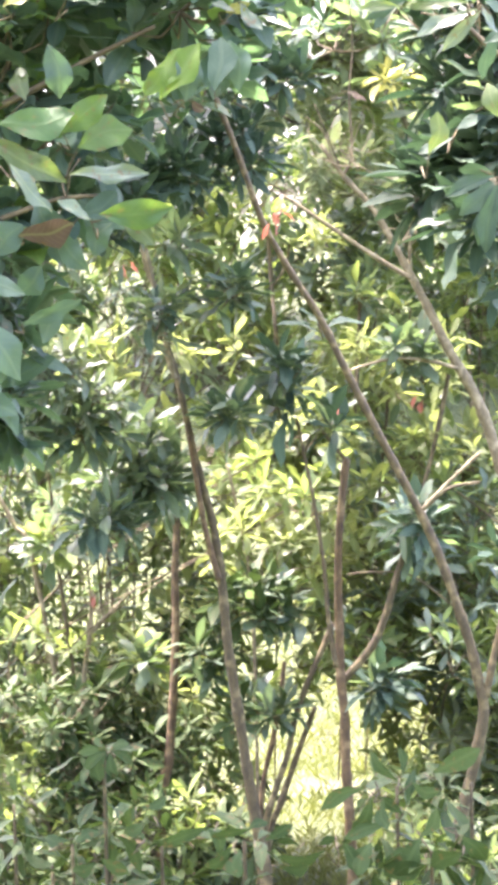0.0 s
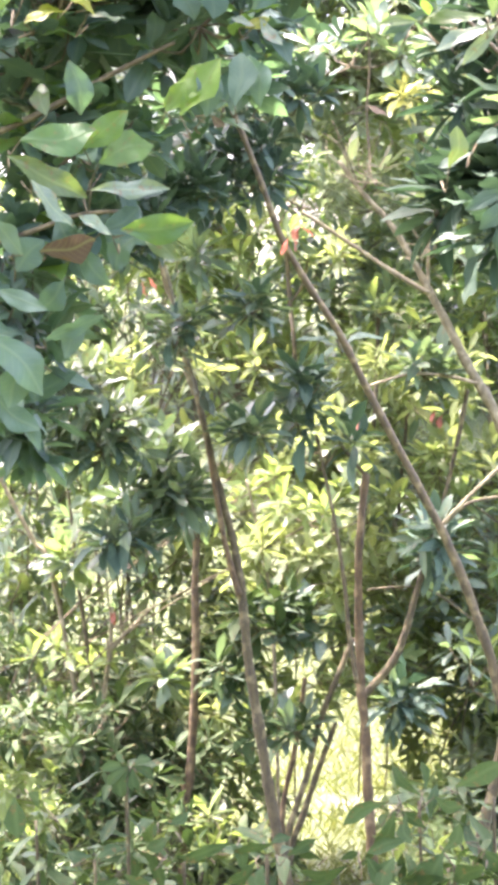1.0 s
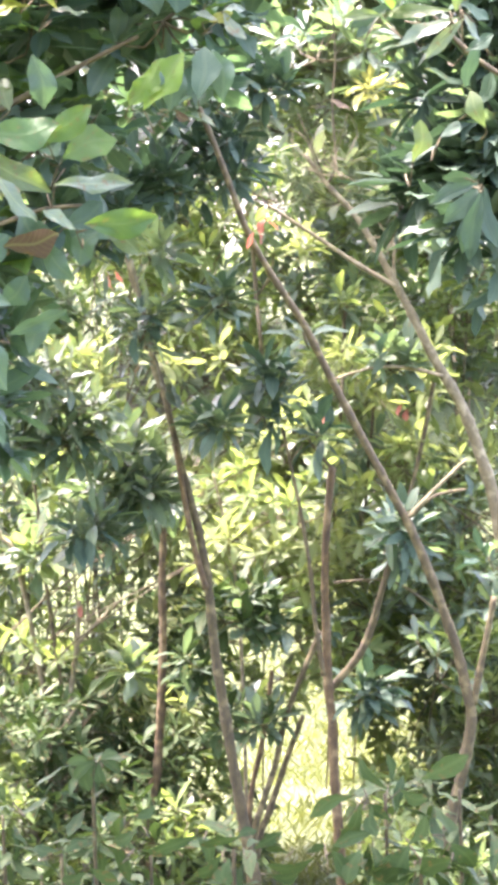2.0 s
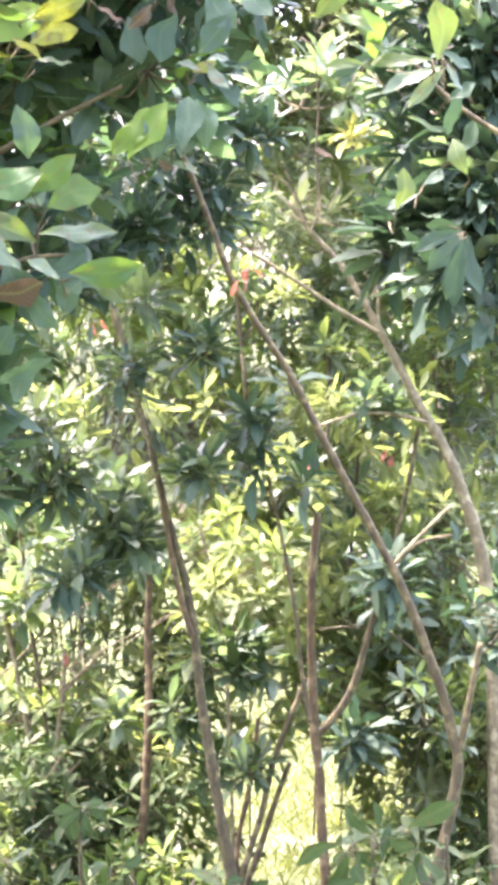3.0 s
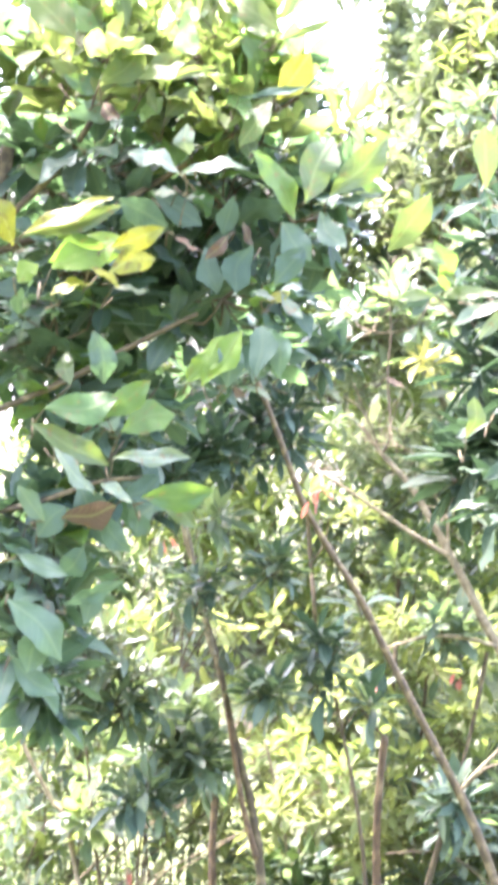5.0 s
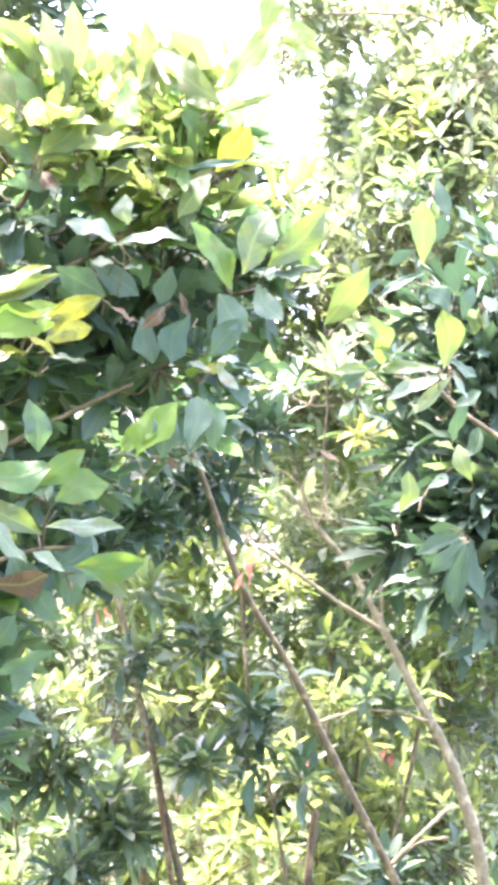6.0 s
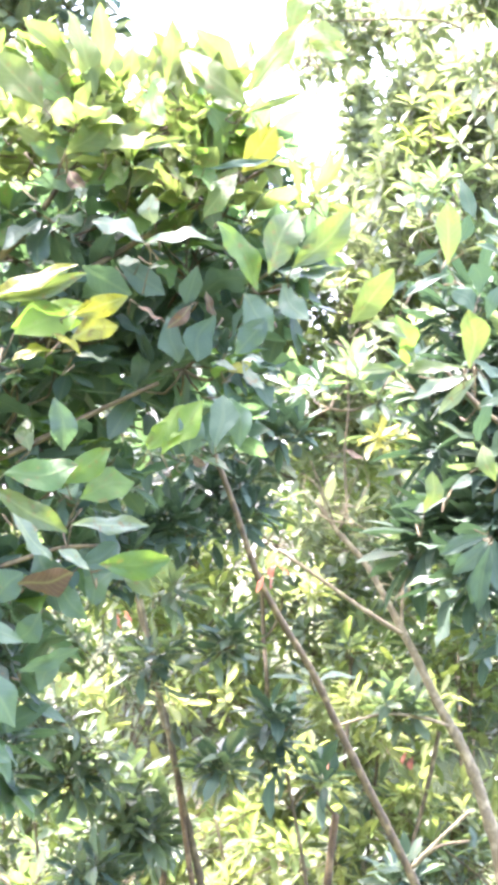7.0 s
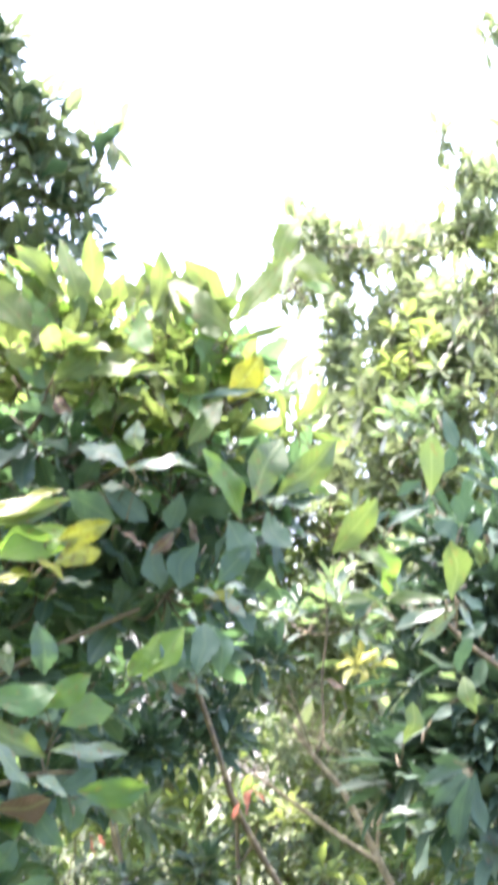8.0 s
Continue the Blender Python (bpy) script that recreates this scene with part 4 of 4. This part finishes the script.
RIGHT_GLOSSY = [
    (0.48, 2.24, 0.36, 2.17, 0.035, 4.92),
    (0.49, 2.24, 0.41, 2.16, 0.031, 4.93),
    (0.49, 2.25, 0.53, 2.20, 0.026, 4.94),
    (0.49, 2.31, 0.48, 2.36, 0.023, 4.92),
    (0.43, 2.46, 0.33, 2.41, 0.024, 4.95),
    (0.44, 2.52, 0.46, 2.59, 0.035, 4.95),
    (0.48, 2.27, 0.55, 2.25, 0.033, 4.93),
    (0.40, 2.27, 0.24, 2.25, 0.017, 4.96),
    (0.41, 2.52, 0.36, 2.48, 0.026, 5.00),
    (0.52, 2.38, 0.55, 2.44, 0.036, 5.05),
    (0.34, 2.45, 0.29, 2.40, 0.021, 5.00),
    (0.31, 2.25, 0.27, 2.21, 0.021, 5.00),
    (0.50, 2.18, 0.55, 2.22, 0.031, 5.00),
]
RIGHT_DROOPING = [
    (0.57, 1.92, 0.48, 1.85, 0.044, 5.40),
    (0.57, 1.91, 0.50, 1.78, 0.044, 5.38),
    (0.57, 1.91, 0.55, 1.75, 0.046, 5.36),
    (0.58, 1.92, 0.61, 1.78, 0.044, 5.40),
    (0.57, 1.93, 0.46, 1.88, 0.036, 5.42),
    (0.57, 1.94, 0.49, 1.93, 0.036, 5.45),
    (0.47, 2.72, 0.50, 2.63, 0.035, 5.20),
    (0.48, 2.02, 0.40, 1.99, 0.031, 5.50),
    (0.49, 2.04, 0.53, 2.09, 0.034, 5.50),
    (0.56, 2.10, 0.60, 2.18, 0.044, 5.40),
    (0.51, 2.41, 0.46, 2.46, 0.050, 5.20),
    (0.52, 2.46, 0.49, 2.52, 0.055, 5.20),
    (0.55, 2.23, 0.54, 2.12, 0.050, 5.20),
]


def placed_leaves(rows_of, kind, mat, parent, tip_up=0.0):
    """Leaves set one by one, their faces turned to the path and up."""
    base = Vector(parent.location)
    feet = [(x0, y, z0) for x0, z0, x1, z1, wide, y in rows_of]
    if feet:
        state = RNG.bit_generator.state
        hubs = [Vector(p) + Vector((0.15 * (x0 - x1) + RNG.normal(0, 0.01), 0.08, 0.15 * (z0 - z1) - 0.01)) for p, (x0, z0, x1, z1, wide, y) in zip(feet, rows_of)]
        twigs("leaf_stalk", hubs, feet, 0.0022, BARK, parent)
        RNG.bit_generator.state = state
    ratio = {"broad": 0.43, "oval": 0.37, "lance": 0.25}[kind]
    for x0, z0, x1, z1, wide, y in rows_of:
        way = Vector((x1 - x0, RNG.uniform(-0.035, 0.02), z1 - z0))
        size = way.length
        way.normalize()
        up = Vector((RNG.normal(0.1, 0.4), -1.0, tip_up + RNG.normal(0.1, 0.35)))
        side = way.cross(up).normalized()
        turn = Matrix((side, way, side.cross(way))).transposed()
        m = Matrix.LocRotScale(Vector((x0, y, z0)) - base, turn.to_quaternion(), Vector((wide / ratio, size * 1.04, size)))
        part("leaf", blade(kind, mat, int(RNG.integers(6))), parent, m=m)


def near_shrub():
    t = thing("broad_leaved_shrub", (-0.95, 5.1, height(-0.95, 5.1)), "leafy shrub with broad bright green leaves and a dark shaded inside", "shrub")
    stem("trunk", on(5.15, (-0.62, 2.6), (-0.75, 1.9), (-0.85, 1.2), (-0.92, 0.4), (-0.95, -0.55)), 0.02, 0.045, BARK, t, seed=61)
    stem("limb", on(5.05, (-0.19, 2.22), (-0.33, 2.15), (-0.5, 2.06), (-0.76, 1.95)), 0.005, 0.010, BARK, t, seed=62)
    stem("limb", on(5.1, (0.05, 2.72), (-0.15, 2.6), (-0.4, 2.45), (-0.66, 2.35)), 0.005, 0.011, BARK, t, seed=63)
    stem("limb", on(5.1, (-0.3, 2.85), (-0.4, 2.7), (-0.5, 2.55), (-0.65, 2.4)), 0.005, 0.011, BARK, t, seed=64)
    stem("limb", on(5.0, (-0.3, 1.86), (-0.4, 1.85), (-0.55, 1.8), (-0.8, 1.75)), 0.004, 0.009, BARK, t, seed=65)
    # the newest leaves stand on top, paler and yellower than those below, sunlight put into their colour
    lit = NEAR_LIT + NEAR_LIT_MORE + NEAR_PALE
    sunlit_top = [r for r in lit if r[1] > 2.64]
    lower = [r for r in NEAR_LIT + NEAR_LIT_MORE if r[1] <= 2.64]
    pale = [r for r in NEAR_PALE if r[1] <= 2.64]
    for rows_of, mat, tip_up in ((sunlit_top, BUD, 0.0), (lower, YOUNG, 0.0), (NEAR_TOP, BUD, 0.1), (NEAR_GREEN, BROAD, 0.0), (NEAR_TOP_GREEN, BROAD, 0.0), (pale, SHEEN, 0.6), (NEAR_DARK[::2], DEEP, -0.35), (NEAR_SHADE, DEEP, -0.3), (NEAR_YELLOW, SPOTTED, 0.2), (NEAR_GLOW, GLOW, 0.1), (NEAR_DRY, DRY, 0.2)):
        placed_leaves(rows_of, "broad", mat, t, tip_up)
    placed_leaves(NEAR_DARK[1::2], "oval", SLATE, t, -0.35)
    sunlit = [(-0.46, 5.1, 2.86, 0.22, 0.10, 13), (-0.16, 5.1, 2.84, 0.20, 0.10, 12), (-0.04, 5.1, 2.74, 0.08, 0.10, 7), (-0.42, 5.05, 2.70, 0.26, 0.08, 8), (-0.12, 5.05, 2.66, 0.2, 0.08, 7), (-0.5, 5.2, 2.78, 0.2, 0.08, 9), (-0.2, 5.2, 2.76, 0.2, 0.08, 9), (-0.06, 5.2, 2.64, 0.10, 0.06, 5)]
    # Inner clumps get darker leaf materials, their shade put into the colour.
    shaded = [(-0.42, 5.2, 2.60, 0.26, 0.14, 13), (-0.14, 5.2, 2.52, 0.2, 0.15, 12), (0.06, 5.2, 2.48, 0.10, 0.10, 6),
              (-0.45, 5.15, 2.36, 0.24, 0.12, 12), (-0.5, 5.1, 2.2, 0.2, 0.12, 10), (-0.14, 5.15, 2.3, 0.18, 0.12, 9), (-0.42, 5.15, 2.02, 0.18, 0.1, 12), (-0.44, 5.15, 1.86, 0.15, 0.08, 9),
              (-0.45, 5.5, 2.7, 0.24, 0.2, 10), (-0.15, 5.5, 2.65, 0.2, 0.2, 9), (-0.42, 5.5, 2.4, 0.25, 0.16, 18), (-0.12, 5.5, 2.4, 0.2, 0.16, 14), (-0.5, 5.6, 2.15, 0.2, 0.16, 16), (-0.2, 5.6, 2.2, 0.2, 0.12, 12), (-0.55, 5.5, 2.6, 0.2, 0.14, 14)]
    # Unseen clumps, out of view or hidden, added to shade the seedlings.
    shade_clumps = [(-0.34, 6.1, 2.65, 0.22, 0.14, 24), (-0.10, 6.1, 2.60, 0.14, 0.12, 15), (-0.2, 6.0, 2.35, 0.18, 0.10, 15), (-0.85, 5.1, 2.8, 0.3, 0.25, 26), (-0.95, 4.8, 2.7, 0.3, 0.3, 26), (-0.6, 6.0, 2.4, 0.2, 0.2, 24), (-0.85, 6.0, 2.35, 0.25, 0.25, 28), (-1.2, 6.2, 2.3, 0.3, 0.3, 28), (-1.6, 6.2, 2.3, 0.3, 0.3, 28), (-1.95, 6.0, 2.4, 0.3, 0.3, 26), (-0.82, 5.6, 2.4, 0.2, 0.2, 26), (-1.1, 5.6, 2.4, 0.25, 0.2, 28), (-1.45, 5.6, 2.3, 0.25, 0.2, 28), (-1.8, 5.6, 2.3, 0.25, 0.2, 28), (-0.95, 5.1, 2.4, 0.3, 0.25, 16), (-1.0, 5.2, 2.0, 0.3, 0.25, 14), (-1.3, 5.3, 2.3, 0.35, 0.4, 20), (-1.2, 5.9, 2.4, 0.4, 0.4, 22), (-1.6, 5.7, 2.2, 0.4, 0.4, 18), (-0.55, 6.3, 3.0, 0.22, 0.16, 30), (-0.25, 6.4, 3.05, 0.2, 0.15, 28), (0.0, 6.2, 2.95, 0.15, 0.12, 20), (-0.9, 6.6, 2.9, 0.3, 0.2, 30), (-1.2, 6.6, 2.8, 0.3, 0.2, 30)]
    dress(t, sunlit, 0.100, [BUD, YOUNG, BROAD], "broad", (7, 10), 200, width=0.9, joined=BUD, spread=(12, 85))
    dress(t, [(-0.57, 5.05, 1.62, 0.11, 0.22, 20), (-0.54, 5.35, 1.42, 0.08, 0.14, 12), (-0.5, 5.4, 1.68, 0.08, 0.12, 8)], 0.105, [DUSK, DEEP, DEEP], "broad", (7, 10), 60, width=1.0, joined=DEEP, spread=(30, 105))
    dress(t, shade_clumps, 0.12, [BROAD], "broad", (5, 8), 0, width=1.0, joined=DEEP, spread=(30, 105))
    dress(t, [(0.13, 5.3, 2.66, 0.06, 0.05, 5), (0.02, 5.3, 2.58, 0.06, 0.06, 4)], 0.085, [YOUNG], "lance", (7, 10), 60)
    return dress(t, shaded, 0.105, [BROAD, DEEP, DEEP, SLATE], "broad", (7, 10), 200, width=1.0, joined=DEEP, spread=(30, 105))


near_shrub()


def right_shrub():
    t = thing("glossy_shrub", (1.0, 5.6, height(1.0, 5.6)), "shrub with long glossy leaves in whorls, shade put into their dark colour", "shrub")
    stem("trunk", on(5.6, (0.62, 2.5), (0.75, 2.1), (0.88, 1.4), (0.96, 0.5), (1.0, -0.55)), 0.012, 0.035, BARK, t, seed=71)
    stem("limb", on(5.3, (0.45, 2.30), (0.55, 2.2), (0.7, 2.1), (0.80, 2.0)), 0.005, 0.010, BARK, t, seed=72)
    placed_leaves(RIGHT_LIT, "oval", YOUNG, t)
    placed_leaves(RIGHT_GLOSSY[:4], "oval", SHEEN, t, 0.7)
    # These leaves stand in sun; their shade is put into the slate colour.
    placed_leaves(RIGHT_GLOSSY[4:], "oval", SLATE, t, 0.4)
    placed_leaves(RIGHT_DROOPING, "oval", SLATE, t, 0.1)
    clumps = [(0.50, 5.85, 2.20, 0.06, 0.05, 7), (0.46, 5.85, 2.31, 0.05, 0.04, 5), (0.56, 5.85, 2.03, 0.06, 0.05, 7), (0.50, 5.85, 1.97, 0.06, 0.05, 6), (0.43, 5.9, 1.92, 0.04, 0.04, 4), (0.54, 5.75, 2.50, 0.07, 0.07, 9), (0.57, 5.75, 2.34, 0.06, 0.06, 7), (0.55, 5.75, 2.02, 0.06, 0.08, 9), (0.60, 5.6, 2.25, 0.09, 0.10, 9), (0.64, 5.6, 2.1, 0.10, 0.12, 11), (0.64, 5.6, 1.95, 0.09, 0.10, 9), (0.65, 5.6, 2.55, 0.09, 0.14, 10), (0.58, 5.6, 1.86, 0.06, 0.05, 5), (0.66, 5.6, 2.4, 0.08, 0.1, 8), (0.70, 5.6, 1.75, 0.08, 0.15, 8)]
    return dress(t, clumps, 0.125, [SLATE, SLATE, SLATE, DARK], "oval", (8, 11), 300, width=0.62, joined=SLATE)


right_shrub()


def dark_tree():
    t = thing("dark_leaved_tree", (-1.3, 7.0, height(-1.3, 7.0)), "dense tree behind the broad-leaved shrub, shade put into its leaf colour", "tree")
    stem("trunk", on(7.0, (-0.7, 2.8), (-1.0, 1.9), (-1.2, 0.8), (-1.3, -0.55)), 0.02, 0.05, BARK, t, seed=91)
    # Clumps beyond the left of the view are unseen, added to cast shade.
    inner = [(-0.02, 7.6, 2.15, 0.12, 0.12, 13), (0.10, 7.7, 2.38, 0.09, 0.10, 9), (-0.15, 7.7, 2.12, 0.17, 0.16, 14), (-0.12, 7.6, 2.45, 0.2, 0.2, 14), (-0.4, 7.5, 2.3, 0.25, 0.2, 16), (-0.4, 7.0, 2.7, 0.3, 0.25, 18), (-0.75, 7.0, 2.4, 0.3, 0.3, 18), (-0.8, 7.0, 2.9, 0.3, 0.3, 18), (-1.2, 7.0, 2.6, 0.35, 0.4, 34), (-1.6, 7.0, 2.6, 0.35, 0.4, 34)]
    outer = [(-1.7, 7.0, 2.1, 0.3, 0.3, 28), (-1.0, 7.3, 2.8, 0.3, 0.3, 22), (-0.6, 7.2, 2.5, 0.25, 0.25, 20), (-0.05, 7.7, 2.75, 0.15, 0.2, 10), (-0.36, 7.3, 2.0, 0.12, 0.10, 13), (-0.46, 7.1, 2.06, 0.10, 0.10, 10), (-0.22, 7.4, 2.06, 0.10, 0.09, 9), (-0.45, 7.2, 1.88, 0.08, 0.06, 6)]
    # Slate leaves carry the tree's shade in their colour.
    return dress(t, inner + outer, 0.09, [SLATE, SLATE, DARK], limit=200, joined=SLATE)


dark_tree()


def tall_left_tree():
    t = thing("tall_tree", (-1.6, 8.0, height(-1.6, 8.0)), "tall tree against the sky, haze put into its pale leaf colour", "tree")
    stem("trunk", on(8.0, (-0.95, 4.6), (-1.2, 3.4), (-1.45, 1.8), (-1.6, -0.55)), 0.03, 0.08, BARK, t, seed=81)
    stem("limb", on(8.0, (-0.58, 4.15), (-0.75, 4.1), (-0.95, 3.95), (-1.15, 3.6)), 0.006, 0.015, BARK, t, seed=82)
    clumps = [(-0.93, 8.0, 4.62, 0.16, 0.2, 16), (-0.755, 8.0, 4.25, 0.14, 0.16, 14), (-0.635, 8.0, 4.08, 0.14, 0.14, 12), (-0.805, 8.0, 3.86, 0.2, 0.16, 16), (-1.055, 8.0, 4.2, 0.2, 0.4, 16), (-0.485, 8.0, 4.24, 0.04, 0.04, 2), (-0.575, 8.0, 3.98, 0.08, 0.12, 8), (-0.575, 8.0, 3.78, 0.08, 0.06, 4), (-0.9, 8.1, 4.1, 0.2, 0.4, 20), (-0.95, 8.2, 4.45, 0.14, 0.2, 10)]
    # Haze over the tree is painted in by pale leaf materials.
    return dress(t, clumps, 0.125, [WAN, SHEEN, SLATE], "oval", (7, 10), 240, width=0.9, joined=WAN)


tall_left_tree()


# leaves of the young plants, set as above
LOW_RIGHT = [
    (0.30, 0.46, 0.19, 0.40, 0.041, 5.74),
    (0.31, 0.44, 0.27, 0.35, 0.044, 5.73),
    (0.38, 0.47, 0.30, 0.54, 0.033, 5.76),
    (0.39, 0.48, 0.37, 0.55, 0.028, 5.77),
    (0.46, 0.50, 0.57, 0.56, 0.057, 5.72),
    (0.41, 0.47, 0.48, 0.45, 0.036, 5.75),
    (0.35, 0.37, 0.25, 0.33, 0.036, 5.74),
    (0.39, 0.39, 0.33, 0.43, 0.033, 5.76),
    (0.40, 0.41, 0.43, 0.49, 0.030, 5.77),
    (0.43, 0.33, 0.47, 0.41, 0.036, 5.75),
    (0.34, 0.43, 0.36, 0.36, 0.038, 5.74),
]
LOW_BROAD = [
    (0.43, 0.34, 0.33, 0.25, 0.084, 5.70),
    (0.24, 0.33, 0.32, 0.27, 0.049, 5.70),
    (0.31, 0.33, 0.28, 0.25, 0.054, 5.71),
    (0.44, 0.28, 0.37, 0.24, 0.054, 5.69),
    (0.53, 0.31, 0.46, 0.26, 0.060, 5.69),
    (0.53, 0.35, 0.58, 0.28, 0.054, 5.69),
]
LOW_ARCH = [
    (0.20, 0.29, 0.08, 0.23, 0.041, 5.80),
    (0.18, 0.30, 0.23, 0.31, 0.025, 5.81),
    (0.14, 0.30, 0.08, 0.31, 0.028, 5.81),
    (0.02, 0.34, -0.08, 0.32, 0.033, 5.82),
    (0.01, 0.34, 0.05, 0.36, 0.025, 5.82),
    (-0.09, 0.34, -0.19, 0.30, 0.036, 5.83),
    (-0.09, 0.34, -0.05, 0.27, 0.039, 5.82),
    (-0.03, 0.30, -0.09, 0.25, 0.047, 5.80),
    (-0.01, 0.29, -0.00, 0.23, 0.050, 5.80),
    (0.05, 0.31, 0.12, 0.35, 0.031, 5.82),
    (0.08, 0.25, 0.16, 0.27, 0.036, 5.79),
]
LOW_STAR = [
    (-0.35, 0.51, -0.42, 0.50, 0.028, 5.95),
    (-0.35, 0.51, -0.36, 0.43, 0.042, 5.94),
    (-0.34, 0.51, -0.30, 0.53, 0.026, 5.95),
    (-0.34, 0.51, -0.28, 0.47, 0.028, 5.95),
    (-0.36, 0.51, -0.38, 0.54, 0.020, 5.96),
    (-0.35, 0.51, -0.40, 0.46, 0.028, 5.94),
    (-0.34, 0.51, -0.32, 0.44, 0.031, 5.94),
]
LOW_LEFT = [
    (-0.63, 0.45, -0.62, 0.35, 0.059, 5.85),
    (-0.57, 0.41, -0.61, 0.44, 0.037, 5.90),
    (-0.44, 0.29, -0.50, 0.31, 0.031, 5.90),
    (-0.43, 0.28, -0.37, 0.32, 0.031, 5.90),
    (-0.26, 0.37, -0.20, 0.40, 0.028, 5.92),
    (-0.24, 0.34, -0.32, 0.31, 0.034, 5.90),
    (-0.23, 0.29, -0.16, 0.31, 0.034, 5.90),
    (-0.37, 0.24, -0.44, 0.21, 0.039, 5.88),
    (-0.36, 0.25, -0.29, 0.21, 0.039, 5.88),
]


def low_plants():
    own = {(-0.36, 6.0): LOW_STAR, (0.0, 5.95): LOW_ARCH, (0.38, 5.85): LOW_RIGHT, (0.46, 5.75): LOW_BROAD, (-0.44, 6.0): LOW_LEFT}
    for x, y, top, n in ((-0.36, 6.0, 0.50, 3), (0.0, 5.95, 0.28, 2), (0.38, 5.85, 0.44, 3), (0.46, 5.75, 0.30, 1), (-0.44, 6.0, 0.26, 4), (0.57, 5.9, 0.44, 6), (-0.62, 6.3, 0.30, 4), (-0.5, 6.1, 0.18, 4), (-0.22, 6.2, 0.22, 4), (0.48, 6.2, 0.2, 5), (0.66, 6.0, 0.35, 7)):
        t = thing("seedling", (x, y, height(x, y)), "young plant with drooping dark green leaves", "plant", "seedlings")
        stem("stem", [(x, y, top), (x + 0.01, y, (top - 0.5) / 2), (x, y, height(x, y) - 0.02)], 0.005, 0.009, BARK, t, sides=7)
        c = [(x + RNG.normal(0, 0.05), y + RNG.normal(0, 0.04), top - 0.09 * k) for k in range(n)]
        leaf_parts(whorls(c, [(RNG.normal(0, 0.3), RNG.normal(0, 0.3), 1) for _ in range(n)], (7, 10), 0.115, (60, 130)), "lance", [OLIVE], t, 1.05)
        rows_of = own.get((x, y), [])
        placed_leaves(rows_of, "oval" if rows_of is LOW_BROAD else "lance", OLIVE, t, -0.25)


low_plants()
